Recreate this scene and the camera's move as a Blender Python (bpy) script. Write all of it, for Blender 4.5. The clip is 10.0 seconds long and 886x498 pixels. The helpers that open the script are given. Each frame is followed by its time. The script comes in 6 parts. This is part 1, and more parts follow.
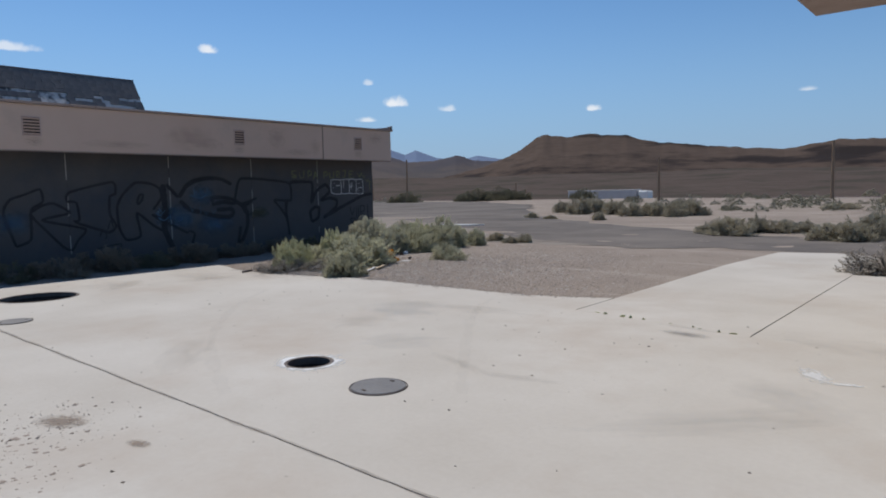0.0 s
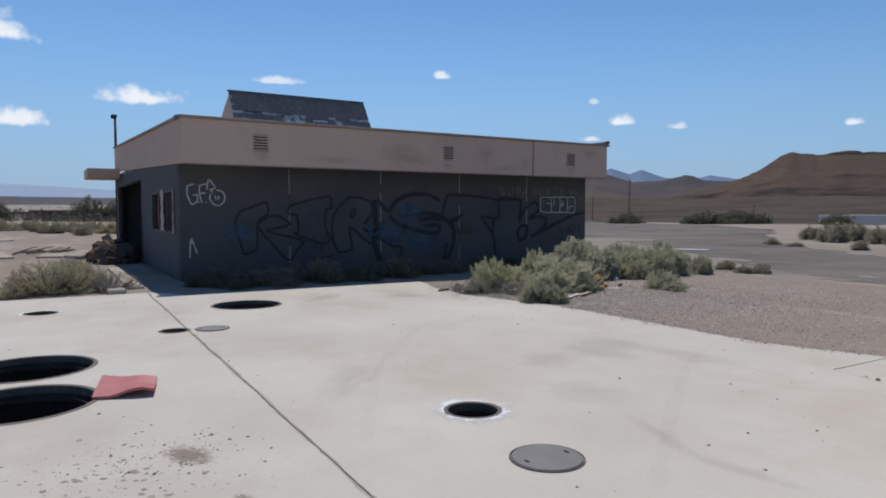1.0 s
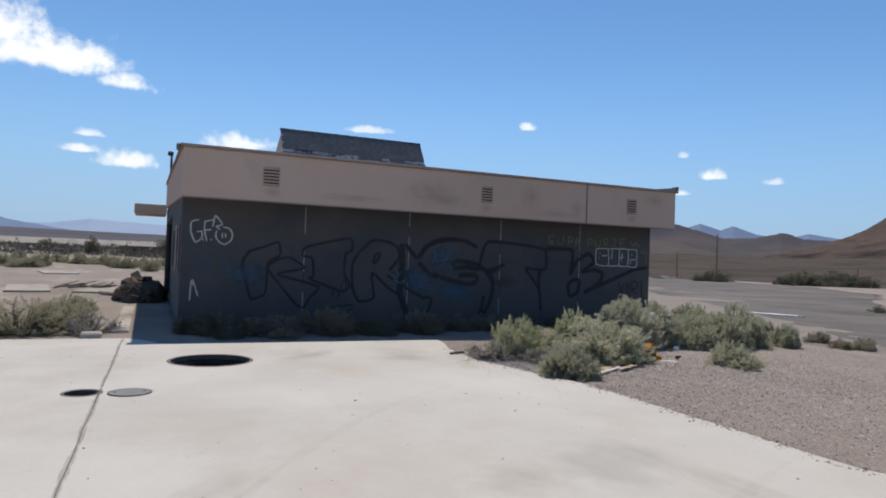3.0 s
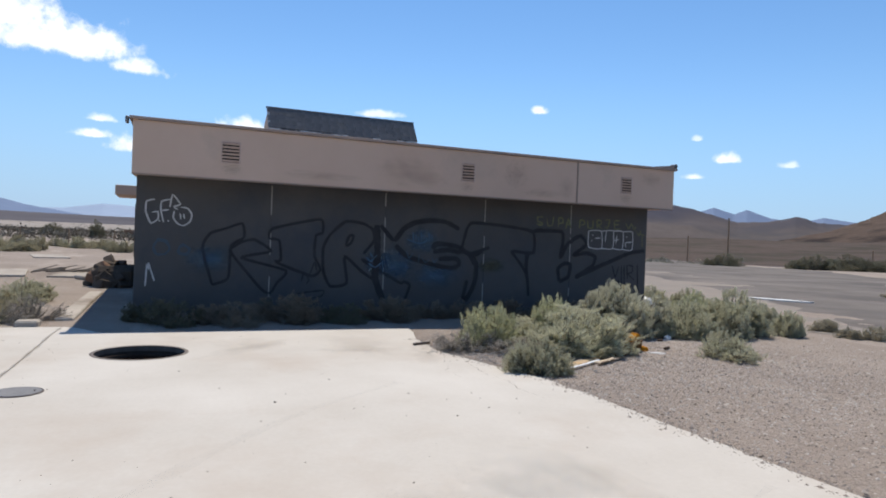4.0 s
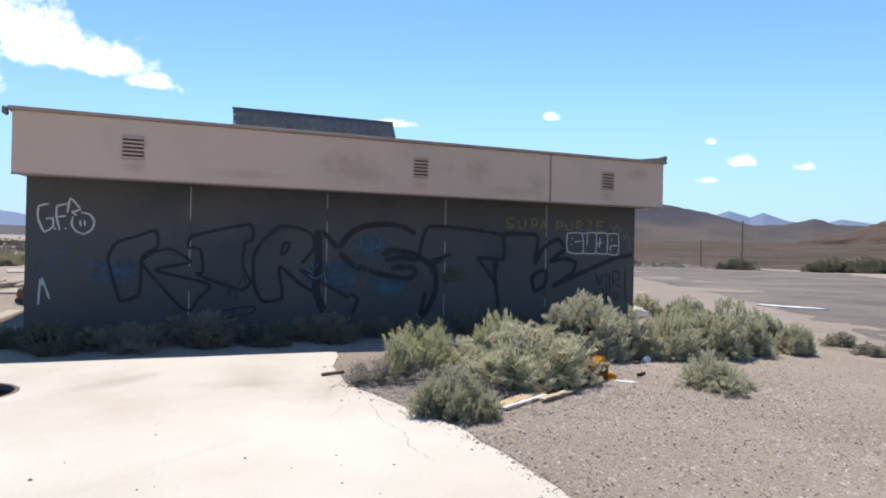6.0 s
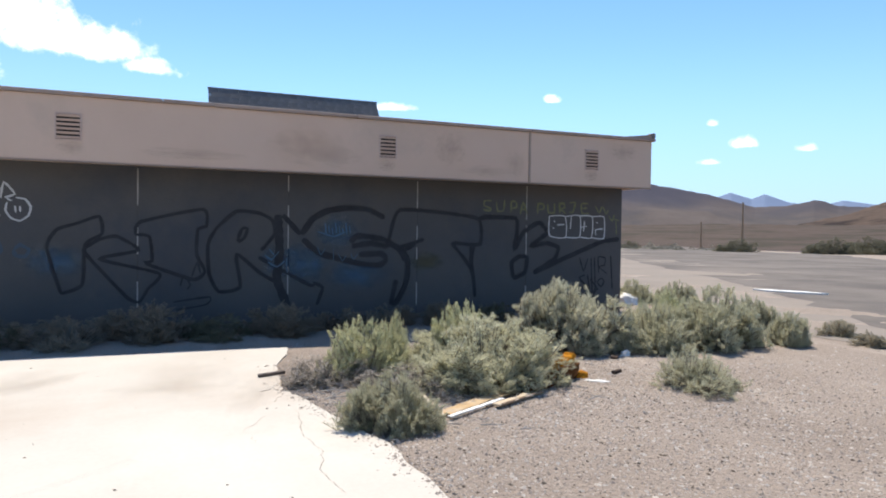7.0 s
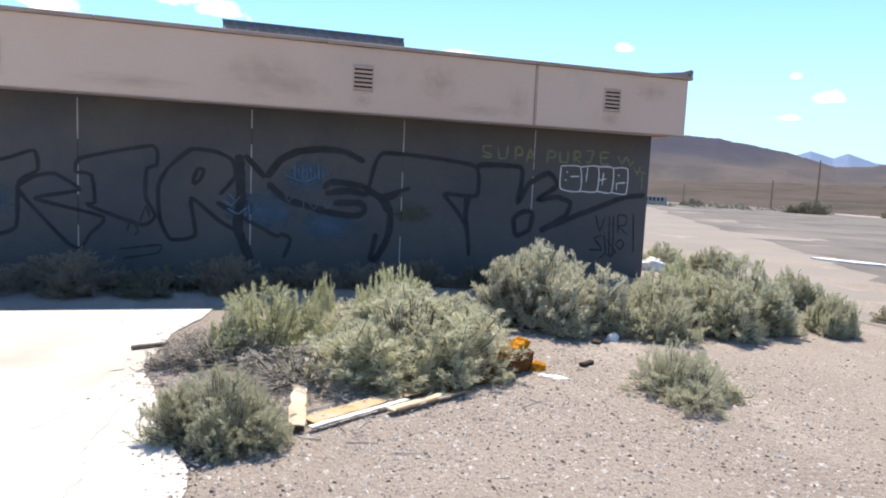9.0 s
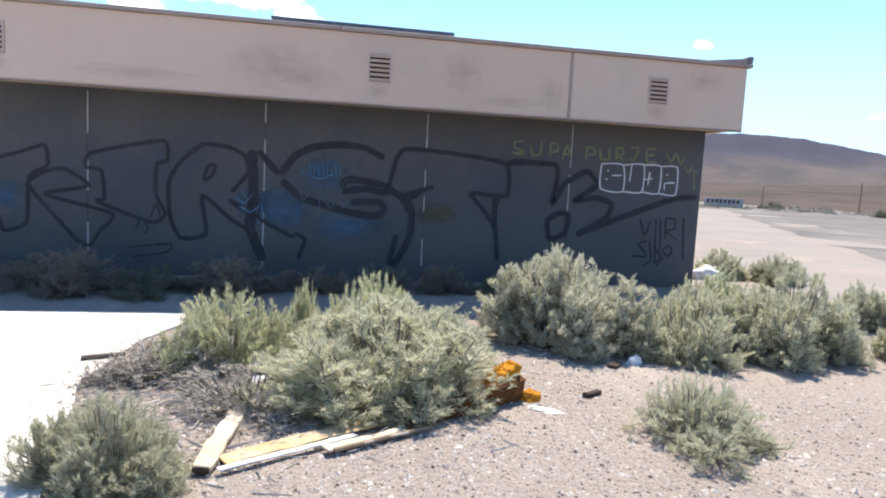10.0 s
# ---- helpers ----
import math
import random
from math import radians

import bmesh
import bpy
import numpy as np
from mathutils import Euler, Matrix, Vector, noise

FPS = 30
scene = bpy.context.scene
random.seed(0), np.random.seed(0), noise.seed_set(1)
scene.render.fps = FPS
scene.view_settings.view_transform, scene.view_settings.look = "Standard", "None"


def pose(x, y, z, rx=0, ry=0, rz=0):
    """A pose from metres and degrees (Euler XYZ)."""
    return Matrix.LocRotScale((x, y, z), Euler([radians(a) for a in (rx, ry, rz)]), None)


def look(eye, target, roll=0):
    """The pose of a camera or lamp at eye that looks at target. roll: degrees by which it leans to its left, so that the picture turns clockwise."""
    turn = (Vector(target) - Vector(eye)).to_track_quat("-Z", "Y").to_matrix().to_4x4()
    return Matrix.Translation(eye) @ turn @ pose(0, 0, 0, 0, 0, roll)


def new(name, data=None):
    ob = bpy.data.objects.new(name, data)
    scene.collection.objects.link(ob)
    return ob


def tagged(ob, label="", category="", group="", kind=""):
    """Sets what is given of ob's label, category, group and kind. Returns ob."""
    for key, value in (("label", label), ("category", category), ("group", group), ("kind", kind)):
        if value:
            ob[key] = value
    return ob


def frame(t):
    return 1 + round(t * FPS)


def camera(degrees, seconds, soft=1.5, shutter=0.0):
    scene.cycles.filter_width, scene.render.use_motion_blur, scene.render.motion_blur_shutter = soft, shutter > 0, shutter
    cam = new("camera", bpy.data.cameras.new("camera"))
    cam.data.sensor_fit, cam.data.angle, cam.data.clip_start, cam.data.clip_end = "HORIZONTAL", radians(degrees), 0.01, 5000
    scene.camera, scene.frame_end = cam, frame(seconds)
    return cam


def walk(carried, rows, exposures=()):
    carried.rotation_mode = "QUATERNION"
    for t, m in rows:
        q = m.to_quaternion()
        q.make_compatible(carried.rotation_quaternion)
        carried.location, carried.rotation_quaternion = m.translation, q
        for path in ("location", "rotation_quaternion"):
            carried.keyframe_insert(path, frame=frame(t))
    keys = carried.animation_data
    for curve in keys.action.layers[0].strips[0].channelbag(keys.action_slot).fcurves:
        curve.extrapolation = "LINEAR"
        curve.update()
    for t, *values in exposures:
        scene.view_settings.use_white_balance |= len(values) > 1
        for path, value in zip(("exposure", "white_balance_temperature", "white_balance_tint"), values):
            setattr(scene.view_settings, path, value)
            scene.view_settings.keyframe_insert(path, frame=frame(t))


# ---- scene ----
cam = camera(67.5, 10.0, 1.85)
PATH = [
    (0, (0.152, 0.166, 1.461), (-1.143, 1.681, 1.288), -1.2),
    (0.5, (-0.154, 0.634, 1.436), (-1.728, 1.863, 1.339), 0.1),
    (1, (-0.448, 1.081, 1.44), (-2.164, 2.102, 1.331), 0.0),
    (1.5, (-0.716, 1.545, 1.462), (-2.484, 2.48, 1.431), -0.2),
    (2, (-1.019, 1.996, 1.431), (-2.862, 2.774, 1.412), 1.1),
    (2.2, (-1.167, 2.168, 1.439), (-3.0, 2.967, 1.487), 1.5),
    (3.3, (-1.779, 3.26, 1.443), (-3.604, 4.077, 1.463), 2.5),
    (3.5, (-1.903, 3.478, 1.434), (-3.721, 4.311, 1.421), 2.0),
    (4, (-2.216, 3.945, 1.429), (-4.059, 4.72, 1.414), 2.1),
    (4.5, (-2.521, 4.363, 1.437), (-4.368, 5.13, 1.414), 2.8),
    (5, (-2.81, 4.813, 1.454), (-4.688, 5.499, 1.459), 3.1),
    (5.5, (-3.14, 5.229, 1.446), (-5.017, 5.92, 1.455), 2.5),
    (6, (-3.432, 5.686, 1.431), (-5.292, 6.422, 1.439), 1.2),
    (6.2, (-3.561, 5.858, 1.408), (-5.42, 6.594, 1.39), 0.7),
    (7.3, (-4.135, 6.712, 1.478), (-5.999, 7.435, 1.418), 0.9),
    (7.5, (-4.239, 6.886, 1.482), (-6.11, 7.585, 1.394), 0.7),
    (8, (-4.486, 7.262, 1.507), (-6.368, 7.927, 1.389), 1.0),
    (8.5, (-4.735, 7.704, 1.511), (-6.631, 8.324, 1.361), 1.6),
    (9, (-5.028, 8.105, 1.476), (-6.937, 8.669, 1.281), 2.6),
    (9.5, (-5.32, 8.517, 1.47), (-7.237, 9.042, 1.252), 2.7),
    (10, (-5.61, 8.932, 1.48), (-7.565, 9.297, 1.276), 3.0),
]
walk(cam, [(t, look(eye, target, roll)) for t, eye, target, roll in PATH],
     [(0, -0.45, 6450, 10), (1.5, -0.34, 6450, 10), (2.2, -0.24, 6500, 10), (3.5, -0.12, 6600, 10), (4, 0.06, 6650, 10), (4.5, 0.16, 6700, 10), (5.5, 0.37, 6750, 10), (6.2, 0.47, 6800, 10),
      (7.5, 0.6, 6850, 10), (8.5, 0.78, 6800, 10), (9.5, 1.02, 6650, 10), (10, 1.12, 6600, 10)])
# ---- light ----
SUN_DIR = Vector((-1.96, 0.66, 3.5)).normalized()
sun_el = math.asin(SUN_DIR.z)
sun_rot = math.atan2(SUN_DIR.x, SUN_DIR.y)
sun = new("sun", bpy.data.lights.new("sun", "SUN"))
sun.data.energy, sun.data.angle, sun.data.color = 4.2, radians(0.53), (1.0, 0.94, 0.845)
sun.matrix_world = look(SUN_DIR * 60, (0, 0, 0))
tagged(sun, "the sun high behind the building", "sun", kind="structure")

world = bpy.data.worlds.new("sky")
scene.world = world
world.use_nodes = True
wn, wl = world.node_tree.nodes, world.node_tree.links
wn.clear()


def wmath(op, a, b=None, c=None, tree=None):
    n = tree.nodes.new("ShaderNodeMath")
    n.operation = op
    for i, v in enumerate((a, b, c)):
        if v is None:
            continue
        if isinstance(v, (int, float)):
            n.inputs[i].default_value = v
        else:
            tree.links.new(v, n.inputs[i])
    return n.outputs[0]


def build_sky():
    t = world.node_tree
    out = wn.new("ShaderNodeOutputWorld")
    bg = wn.new("ShaderNodeBackground")
    bg.inputs["Strength"].default_value = 0.14
    sky = wn.new("ShaderNodeTexSky")
    sky.sky_type, sky.sun_disc = "NISHITA", False
    sky.sun_elevation, sky.sun_rotation = sun_el, sun_rot
    sky.altitude, sky.air_density, sky.dust_density, sky.ozone_density = 900, 1.0, 0.0, 2.4
    co = wn.new("ShaderNodeTexCoord")
    nz = wn.new("ShaderNodeTexNoise")
    nz.inputs["Scale"].default_value, nz.inputs["Detail"].default_value, nz.inputs["Roughness"].default_value = 26, 7, 0.6
    wl.new(co.outputs["Generated"], nz.inputs["Vector"])
    nz2 = wn.new("ShaderNodeTexNoise")
    nz2.inputs["Scale"].default_value, nz2.inputs["Detail"].default_value = 70, 5
    wl.new(co.outputs["Generated"], nz2.inputs["Vector"])
    rag = wmath("ADD", wmath("MULTIPLY", nz.outputs["Fac"], 2.8, tree=t), wmath("MULTIPLY", nz2.outputs["Fac"], 1.4, tree=t), tree=t)
    rag = wmath("SUBTRACT", rag, 2.08, tree=t)
    total = None
    # azimuth, elevation, half width, half height in degrees, thickness
    for az, el, w, h, thick in CLOUDS:
        a, e = radians(az), radians(el)
        c = Vector((math.cos(e) * math.cos(a), math.cos(e) * math.sin(a), math.sin(e)))
        side = Vector((0, 0, 1)).cross(c).normalized()
        up = c.cross(side)
        terms = []
        for axis, size in ((side, w), (up, h)):
            d = wn.new("ShaderNodeVectorMath")
            d.operation = "DOT_PRODUCT"
            wl.new(co.outputs["Generated"], d.inputs[0])
            d.inputs[1].default_value = axis / math.sin(radians(size))
            v = d.outputs["Value"]
            if axis is up:
                v = wmath("MAXIMUM", wmath("ADD", v, 0.35, tree=t), wmath("MULTIPLY", wmath("ADD", v, 0.35, tree=t), -2.4, tree=t), tree=t)
                v = wmath("MULTIPLY", v, 0.8, tree=t)
            terms.append(wmath("POWER", v, 2, tree=t))
        front = wn.new("ShaderNodeVectorMath")
        front.operation = "DOT_PRODUCT"
        wl.new(co.outputs["Generated"], front.inputs[0])
        front.inputs[1].default_value = c
        r = wmath("SUBTRACT", 1.0, wmath("SQRT", wmath("ADD", terms[0], terms[1], tree=t), tree=t), tree=t)
        r = wmath("ADD", r, wmath("MULTIPLY", rag, 0.62, tree=t), tree=t)
        m = wn.new("ShaderNodeMapRange")
        m.interpolation_type = "SMOOTHSTEP"
        wl.new(r, m.inputs["Value"])
        m.inputs["From Min"].default_value, m.inputs["From Max"].default_value = 0.0, 0.75
        m.inputs["To Max"].default_value = thick
        k = wmath("MULTIPLY", m.outputs[0], wmath("GREATER_THAN", front.outputs["Value"], 0.5, tree=t), tree=t)
        total = k if total is None else wmath("MAXIMUM", total, k, tree=t)
    mix = wn.new("ShaderNodeMix")
    mix.data_type = "RGBA"
    wl.new(total, mix.inputs["Factor"])
    hs = wn.new("ShaderNodeHueSaturation")
    hs.inputs["Saturation"].default_value = 1.17
    wl.new(sky.outputs[0], hs.inputs["Color"])
    sep = wn.new("ShaderNodeSeparateXYZ")
    wl.new(co.outputs["Generated"], sep.inputs[0])
    low = wn.new("ShaderNodeMapRange")
    low.interpolation_type = "SMOOTHSTEP"
    wl.new(sep.outputs["Z"], low.inputs["Value"])
    low.inputs["From Min"].default_value, low.inputs["From Max"].default_value = -0.02, 0.26
    low.inputs["To Min"].default_value, low.inputs["To Max"].default_value = 0.85, 0.0
    haze = wn.new("ShaderNodeMix")
    haze.data_type = "RGBA"
    wl.new(low.outputs[0], haze.inputs["Factor"])
    wl.new(hs.outputs[0], haze.inputs[6])
    haze.inputs[7].default_value = (1.8, 3.15, 5.45, 1)
    wl.new(haze.outputs[2], mix.inputs[6])
    mix.inputs[7].default_value = (8.2, 8.5, 8.9, 1)
    wl.new(mix.outputs[2], bg.inputs["Color"])
    wl.new(bg.outputs[0], out.inputs[0])


CLOUDS = [
    (187.4, 14.2, 6.0, 2.0, 1.0), (191.3, 15.8, 4.8, 2.2, 1.0), (194.4, 12.4, 2.6, 2.1, 1.0), (182.4, 12.9, 2.6, 0.95, 0.95),
    (184.8, 8.7, 1.3, 0.45, 0.8), (182.1, 7.0, 2.6, 0.95, 0.95), (185.2, 7.5, 1.4, 0.5, 0.9), (173.6, 9.1, 3.4, 0.95, 0.95),
    (163.1, 10.9, 2.2, 0.45, 0.7), (149.3, 11.6, 0.9, 0.5, 0.9), (136.5, 9.2, 0.5, 0.3, 0.55), (134.4, 7.6, 1.25, 0.6, 0.95),
    (136.6, 6.2, 1.0, 0.35, 0.75), (129.8, 7.0, 0.85, 0.35, 0.6), (117.7, 6.7, 0.7, 0.4, 0.85), (101.9, 7.1, 0.8, 0.28, 0.55),
    (60, 14, 5, 1.4, 0.9), (20, 10, 6, 1.5, 0.9), (300, 13, 7, 1.8, 0.9), (245, 16, 6, 1.8, 0.9), (220, 9, 4, 1.0, 0.9),
]
build_sky()


# ---- materials ----
def material(name, dark, light, scale=3.0, fine=40.0, rough=0.85, bump=0.25, fine_mix=0.35, stain=None, stain_scale=0.6, stain_at=(0.55, 0.75),
             metal=0.0, vary=0.0, translucent=0.0, stretch=(1, 1, 1), bump_scale=None, bump_dist=0.01):
    m = bpy.data.materials.new(name)
    m.use_nodes = True
    t = m.node_tree
    n, l = t.nodes, t.links
    p = n["Principled BSDF"]
    co = n.new("ShaderNodeTexCoord")
    mp = n.new("ShaderNodeMapping")
    mp.inputs["Scale"].default_value = stretch
    l.new(co.outputs["Object"], mp.inputs["Vector"])

    def noise_tex(s, detail=5, rough_=0.6):
        x = n.new("ShaderNodeTexNoise")
        x.inputs["Scale"].default_value, x.inputs["Detail"].default_value, x.inputs["Roughness"].default_value = s, detail, rough_
        l.new(mp.outputs[0], x.inputs["Vector"])
        return x.outputs["Fac"]

    def ramp(v, lo, hi):
        r = n.new("ShaderNodeMapRange")
        l.new(v, r.inputs["Value"])
        r.inputs["From Min"].default_value, r.inputs["From Max"].default_value = lo, hi
        return r.outputs[0]

    def blend(f, a, b):
        x = n.new("ShaderNodeMix")
        x.data_type = "RGBA"
        for i, v in ((0, f), (6, a), (7, b)):
            if isinstance(v, (int, float)):
                x.inputs[i].default_value = v
            elif isinstance(v, tuple):
                x.inputs[i].default_value = (*v, 1)
            else:
                l.new(v, x.inputs[i])
        return x.outputs[2]

    big, small = ramp(noise_tex(scale), 0.3, 0.7), ramp(noise_tex(fine, 4), 0.28, 0.72)
    f = n.new("ShaderNodeMix")
    f.inputs[0].default_value = fine_mix
    l.new(big, f.inputs[2])
    l.new(small, f.inputs[3])
    col = blend(f.outputs[0], dark, light)
    if stain:
        col = blend(ramp(noise_tex(stain_scale, 6, 0.65), *stain_at), col, stain)
    if vary:
        oi = n.new("ShaderNodeObjectInfo")
        hs = n.new("ShaderNodeHueSaturation")
        v = n.new("ShaderNodeMapRange")
        l.new(oi.outputs["Random"], v.inputs["Value"])
        v.inputs["To Min"].default_value, v.inputs["To Max"].default_value = 1 - vary, 1 + vary
        l.new(v.outputs[0], hs.inputs["Value"])
        l.new(col, hs.inputs["Color"])
        col = hs.outputs[0]
    l.new(col, p.inputs["Base Color"])
    p.inputs["Roughness"].default_value, p.inputs["Metallic"].default_value = rough, metal
    p.inputs["Specular IOR Level"].default_value = 0.3 if rough < 0.84 else 0.03
    if bump:
        b = n.new("ShaderNodeBump")
        b.inputs["Strength"].default_value, b.inputs["Distance"].default_value = bump, bump_dist
        l.new(noise_tex(bump_scale or fine, 6), b.inputs["Height"])
        l.new(b.outputs[0], p.inputs["Normal"])
    if translucent:
        tr = n.new("ShaderNodeBsdfTranslucent")
        l.new(col, tr.inputs["Color"])
        mx = n.new("ShaderNodeMixShader")
        mx.inputs[0].default_value = translucent
        l.new(p.outputs[0], mx.inputs[1])
        l.new(tr.outputs[0], mx.inputs[2])
        l.new(mx.outputs[0], n["Material Output"].inputs[0])
    return m


M_dirt = material("gravelly_dirt", (0.24, 0.194, 0.16), (0.43, 0.363, 0.308), 0.5, 38, 0.95, 1.0, 0.6, (0.27, 0.223, 0.188), 0.09, (0.5, 0.75), bump_scale=26, bump_dist=0.035)
M_gravel = material("pebble", (0.22, 0.18, 0.15), (0.49, 0.42, 0.36), 5, 60, 0.9, 0.2, 0.4)
M_gravel_pale = material("pale_pebble", (0.42, 0.365, 0.315), (0.65, 0.585, 0.52), 5, 60, 0.9, 0.2, 0.4)
M_grit = material("dark_grit", (0.075, 0.06, 0.05), (0.17, 0.14, 0.115), 5, 60, 0.9, 0.2, 0.4)
M_asphalt = material("old_asphalt", (0.122, 0.108, 0.099), (0.17, 0.152, 0.139), 0.3, 70, 0.9, 0.6, 0.4, (0.225, 0.197, 0.173), 0.2, (0.4, 0.64))
M_verge = material("dusty_verge", (0.22, 0.192, 0.168), (0.335, 0.29, 0.25), 0.35, 60, 0.95, 0.6, 0.4, (0.30, 0.255, 0.215), 0.25, (0.45, 0.7))
M_concrete = material("sunbleached_concrete", (0.50, 0.455, 0.395), (0.625, 0.585, 0.525), 0.5, 24, 0.88, 0.25, 0.22, (0.47, 0.395, 0.325), 0.42, (0.5, 0.8), bump_dist=0.004)
M_joint = material("joint_filler", (0.15, 0.125, 0.10), (0.40, 0.355, 0.305), 5, 50, 0.95, 0.4)
M_wall = material("dark_grey_wall_paint", (0.077, 0.075, 0.076), (0.102, 0.098, 0.097), 0.8, 45, 0.8, 0.25, 0.3, (0.055, 0.062, 0.078), 0.5, (0.5, 0.75), bump_dist=0.004)
M_fascia = material("pink_tan_stucco", (0.565, 0.415, 0.325), (0.635, 0.48, 0.385), 0.7, 60, 0.9, 0.4, 0.3, (0.40, 0.32, 0.26), 0.35, (0.56, 0.8), bump_dist=0.004)
M_cap = material("rusty_parapet_cap", (0.27, 0.20, 0.165), (0.38, 0.30, 0.26), 1.5, 40, 0.75, 0.25, 0.4)
M_slat = material("vent_slat_paint", (0.46, 0.34, 0.29), (0.52, 0.40, 0.345), 3, 50, 0.8, 0.1)
# Near-black supplies the darkness of the unlit inside and the vents.
M_dark = material("unlit_interior", (0.02, 0.018, 0.016), (0.04, 0.036, 0.032), 1, 20, 0.95, 0.1)
# Dark brown metal; also paints the darkness inside shafts, slots and openings.
M_shaft = material("rusty_shaded_shaft", (0.04, 0.03, 0.026), (0.10, 0.075, 0.062), 3, 30, 0.9, 0.3)
M_ring = material("weathered_steel_ring", (0.085, 0.068, 0.06), (0.20, 0.165, 0.145), 6, 60, 0.7, 0.2, metal=0.3)
M_lid = material("grey_steel_lid", (0.155, 0.15, 0.15), (0.21, 0.203, 0.20), 4, 60, 0.65, 0.35, metal=0.25)
M_white = material("white_paint", (0.66, 0.65, 0.62), (0.82, 0.81, 0.79), 4, 30, 0.8, 0.2)
M_shingle = material("grey_asphalt_shingle", (0.10, 0.10, 0.105), (0.165, 0.162, 0.165), 2, 60, 0.95, 0.4, vary=0.08)
M_felt = material("torn_roof_felt", (0.40, 0.39, 0.38), (0.66, 0.64, 0.62), 2.2, 20, 0.95, 0.3, 0.5, (0.08, 0.08, 0.085), 1.6, (0.5, 0.6))
M_caulk = material("pale_joint_caulk", (0.24, 0.235, 0.225), (0.42, 0.41, 0.40), 6, 40, 0.85, 0.1)
M_red = material("faded_red_panel", (0.40, 0.115, 0.11), (0.50, 0.17, 0.16), 2, 35, 0.6, 0.15, 0.3, (0.52, 0.24, 0.22), 2.5, (0.5, 0.8))
M_leaf = material("sage_leaf", (0.415, 0.402, 0.285), (0.65, 0.632, 0.468), 2.5, 30, 0.85, 0, 0.5, vary=0.12, translucent=0.5)
M_leaf_grey = material("silver_sage_leaf", (0.42, 0.405, 0.30), (0.69, 0.668, 0.52), 2.5, 30, 0.85, 0, 0.5, vary=0.08, translucent=0.45)
M_leaf_tan = material("dusty_tan_leaf", (0.34, 0.30, 0.22), (0.54, 0.49, 0.37), 1.0, 8, 0.9, 0, 0.5, vary=0.12, translucent=0.35)
M_leaf_dusk = material("dusky_roadside_leaf", (0.15, 0.14, 0.095), (0.25, 0.235, 0.165), 1.0, 8, 0.9, 0, 0.5, vary=0.1, translucent=0.3)
M_leaf_olive = material("dusty_olive_leaf", (0.34, 0.305, 0.20), (0.52, 0.475, 0.33), 2.0, 20, 0.9, 0, 0.5, vary=0.1, translucent=0.35)
M_leaf_y = material("rabbitbrush_leaf", (0.46, 0.46, 0.285), (0.69, 0.685, 0.46), 2.5, 30, 0.85, 0, 0.5, vary=0.1, translucent=0.5)
# Olive leaf colour darkened for the shade at the wall's foot.
M_leaf_dark = material("shaded_olive_leaf", (0.135, 0.128, 0.085), (0.22, 0.21, 0.145), 1.0, 12, 0.9, 0, 0.5, vary=0.12, translucent=0.3)
M_leaf_dry = material("dry_brush", (0.34, 0.30, 0.25), (0.54, 0.485, 0.415), 2.5, 30, 0.9, 0, 0.5, vary=0.15)
# Browned leaf colour, set for shrubs in the wall's shade.
M_leaf_brown = material("shaded_brown_leaf", (0.22, 0.182, 0.14), (0.37, 0.305, 0.235), 1.0, 12, 0.9, 0, 0.5, vary=0.12, translucent=0.3)
M_twig = material("grey_twig", (0.14, 0.118, 0.097), (0.27, 0.235, 0.195), 6, 60, 0.95, 0)
M_scrub = material("far_scrub", (0.22, 0.205, 0.15), (0.36, 0.335, 0.25), 0.3, 4, 0.95, 0, 0.5)
# Haze over the far thicket is mixed into this colour.
M_scrub_far = material("hazy_dusky_scrub", (0.145, 0.128, 0.10), (0.23, 0.205, 0.165), 0.1, 2, 0.95, 0, 0.5)
M_flat = material("pale_dry_flat", (0.27, 0.235, 0.205), (0.40, 0.36, 0.315), 0.02, 0.15, 1.0, 0, 0.4, (0.25, 0.215, 0.185), 0.012, (0.5, 0.65))
# The purple-brown holds the haze lying over the far plain.
M_far_band = material("hazed_far_plain", (0.095, 0.088, 0.098), (0.135, 0.124, 0.13), 0.006, 0.05, 1.0, 0, 0.4)
M_wood = material("weathered_timber", (0.20, 0.14, 0.095), (0.32, 0.235, 0.165), 3, 45, 0.9, 0.3, stretch=(1, 1, 0.2))
M_foam = material("orange_foam", (0.42, 0.16, 0.018), (0.66, 0.30, 0.035), 5, 45, 0.95, 0.7, 0.5, (0.24, 0.085, 0.02), 5, (0.52, 0.66), bump_dist=0.02)
M_plank = material("orange_stained_plank", (0.50, 0.37, 0.22), (0.62, 0.55, 0.46), 3, 30, 0.9, 0.4, 0.35, (0.42, 0.33, 0.25), 7, (0.58, 0.75))
M_stick = material("bleached_stick", (0.36, 0.315, 0.26), (0.60, 0.545, 0.475), 6, 60, 0.9, 0)
M_sheet = material("orange_stained_sheet", (0.46, 0.29, 0.13), (0.56, 0.43, 0.28), 5, 30, 0.9, 0.4, 0.5, (0.47, 0.40, 0.32), 4, (0.5, 0.7))
# Rust-brown cloth, its colour also darkened for the cushion's shadowed front.
M_rust = material("shaded_rust_brown_fabric", (0.06, 0.03, 0.016), (0.17, 0.078, 0.03), 6, 40, 0.95, 0.5)
M_hill = material("brown_desert_hill", (0.085, 0.062, 0.05), (0.135, 0.10, 0.08), 0.012, 0.09, 1.0, 0, 0.5, (0.036, 0.029, 0.027), 0.006, (0.46, 0.56), stretch=(0.8, 0.8, 5))
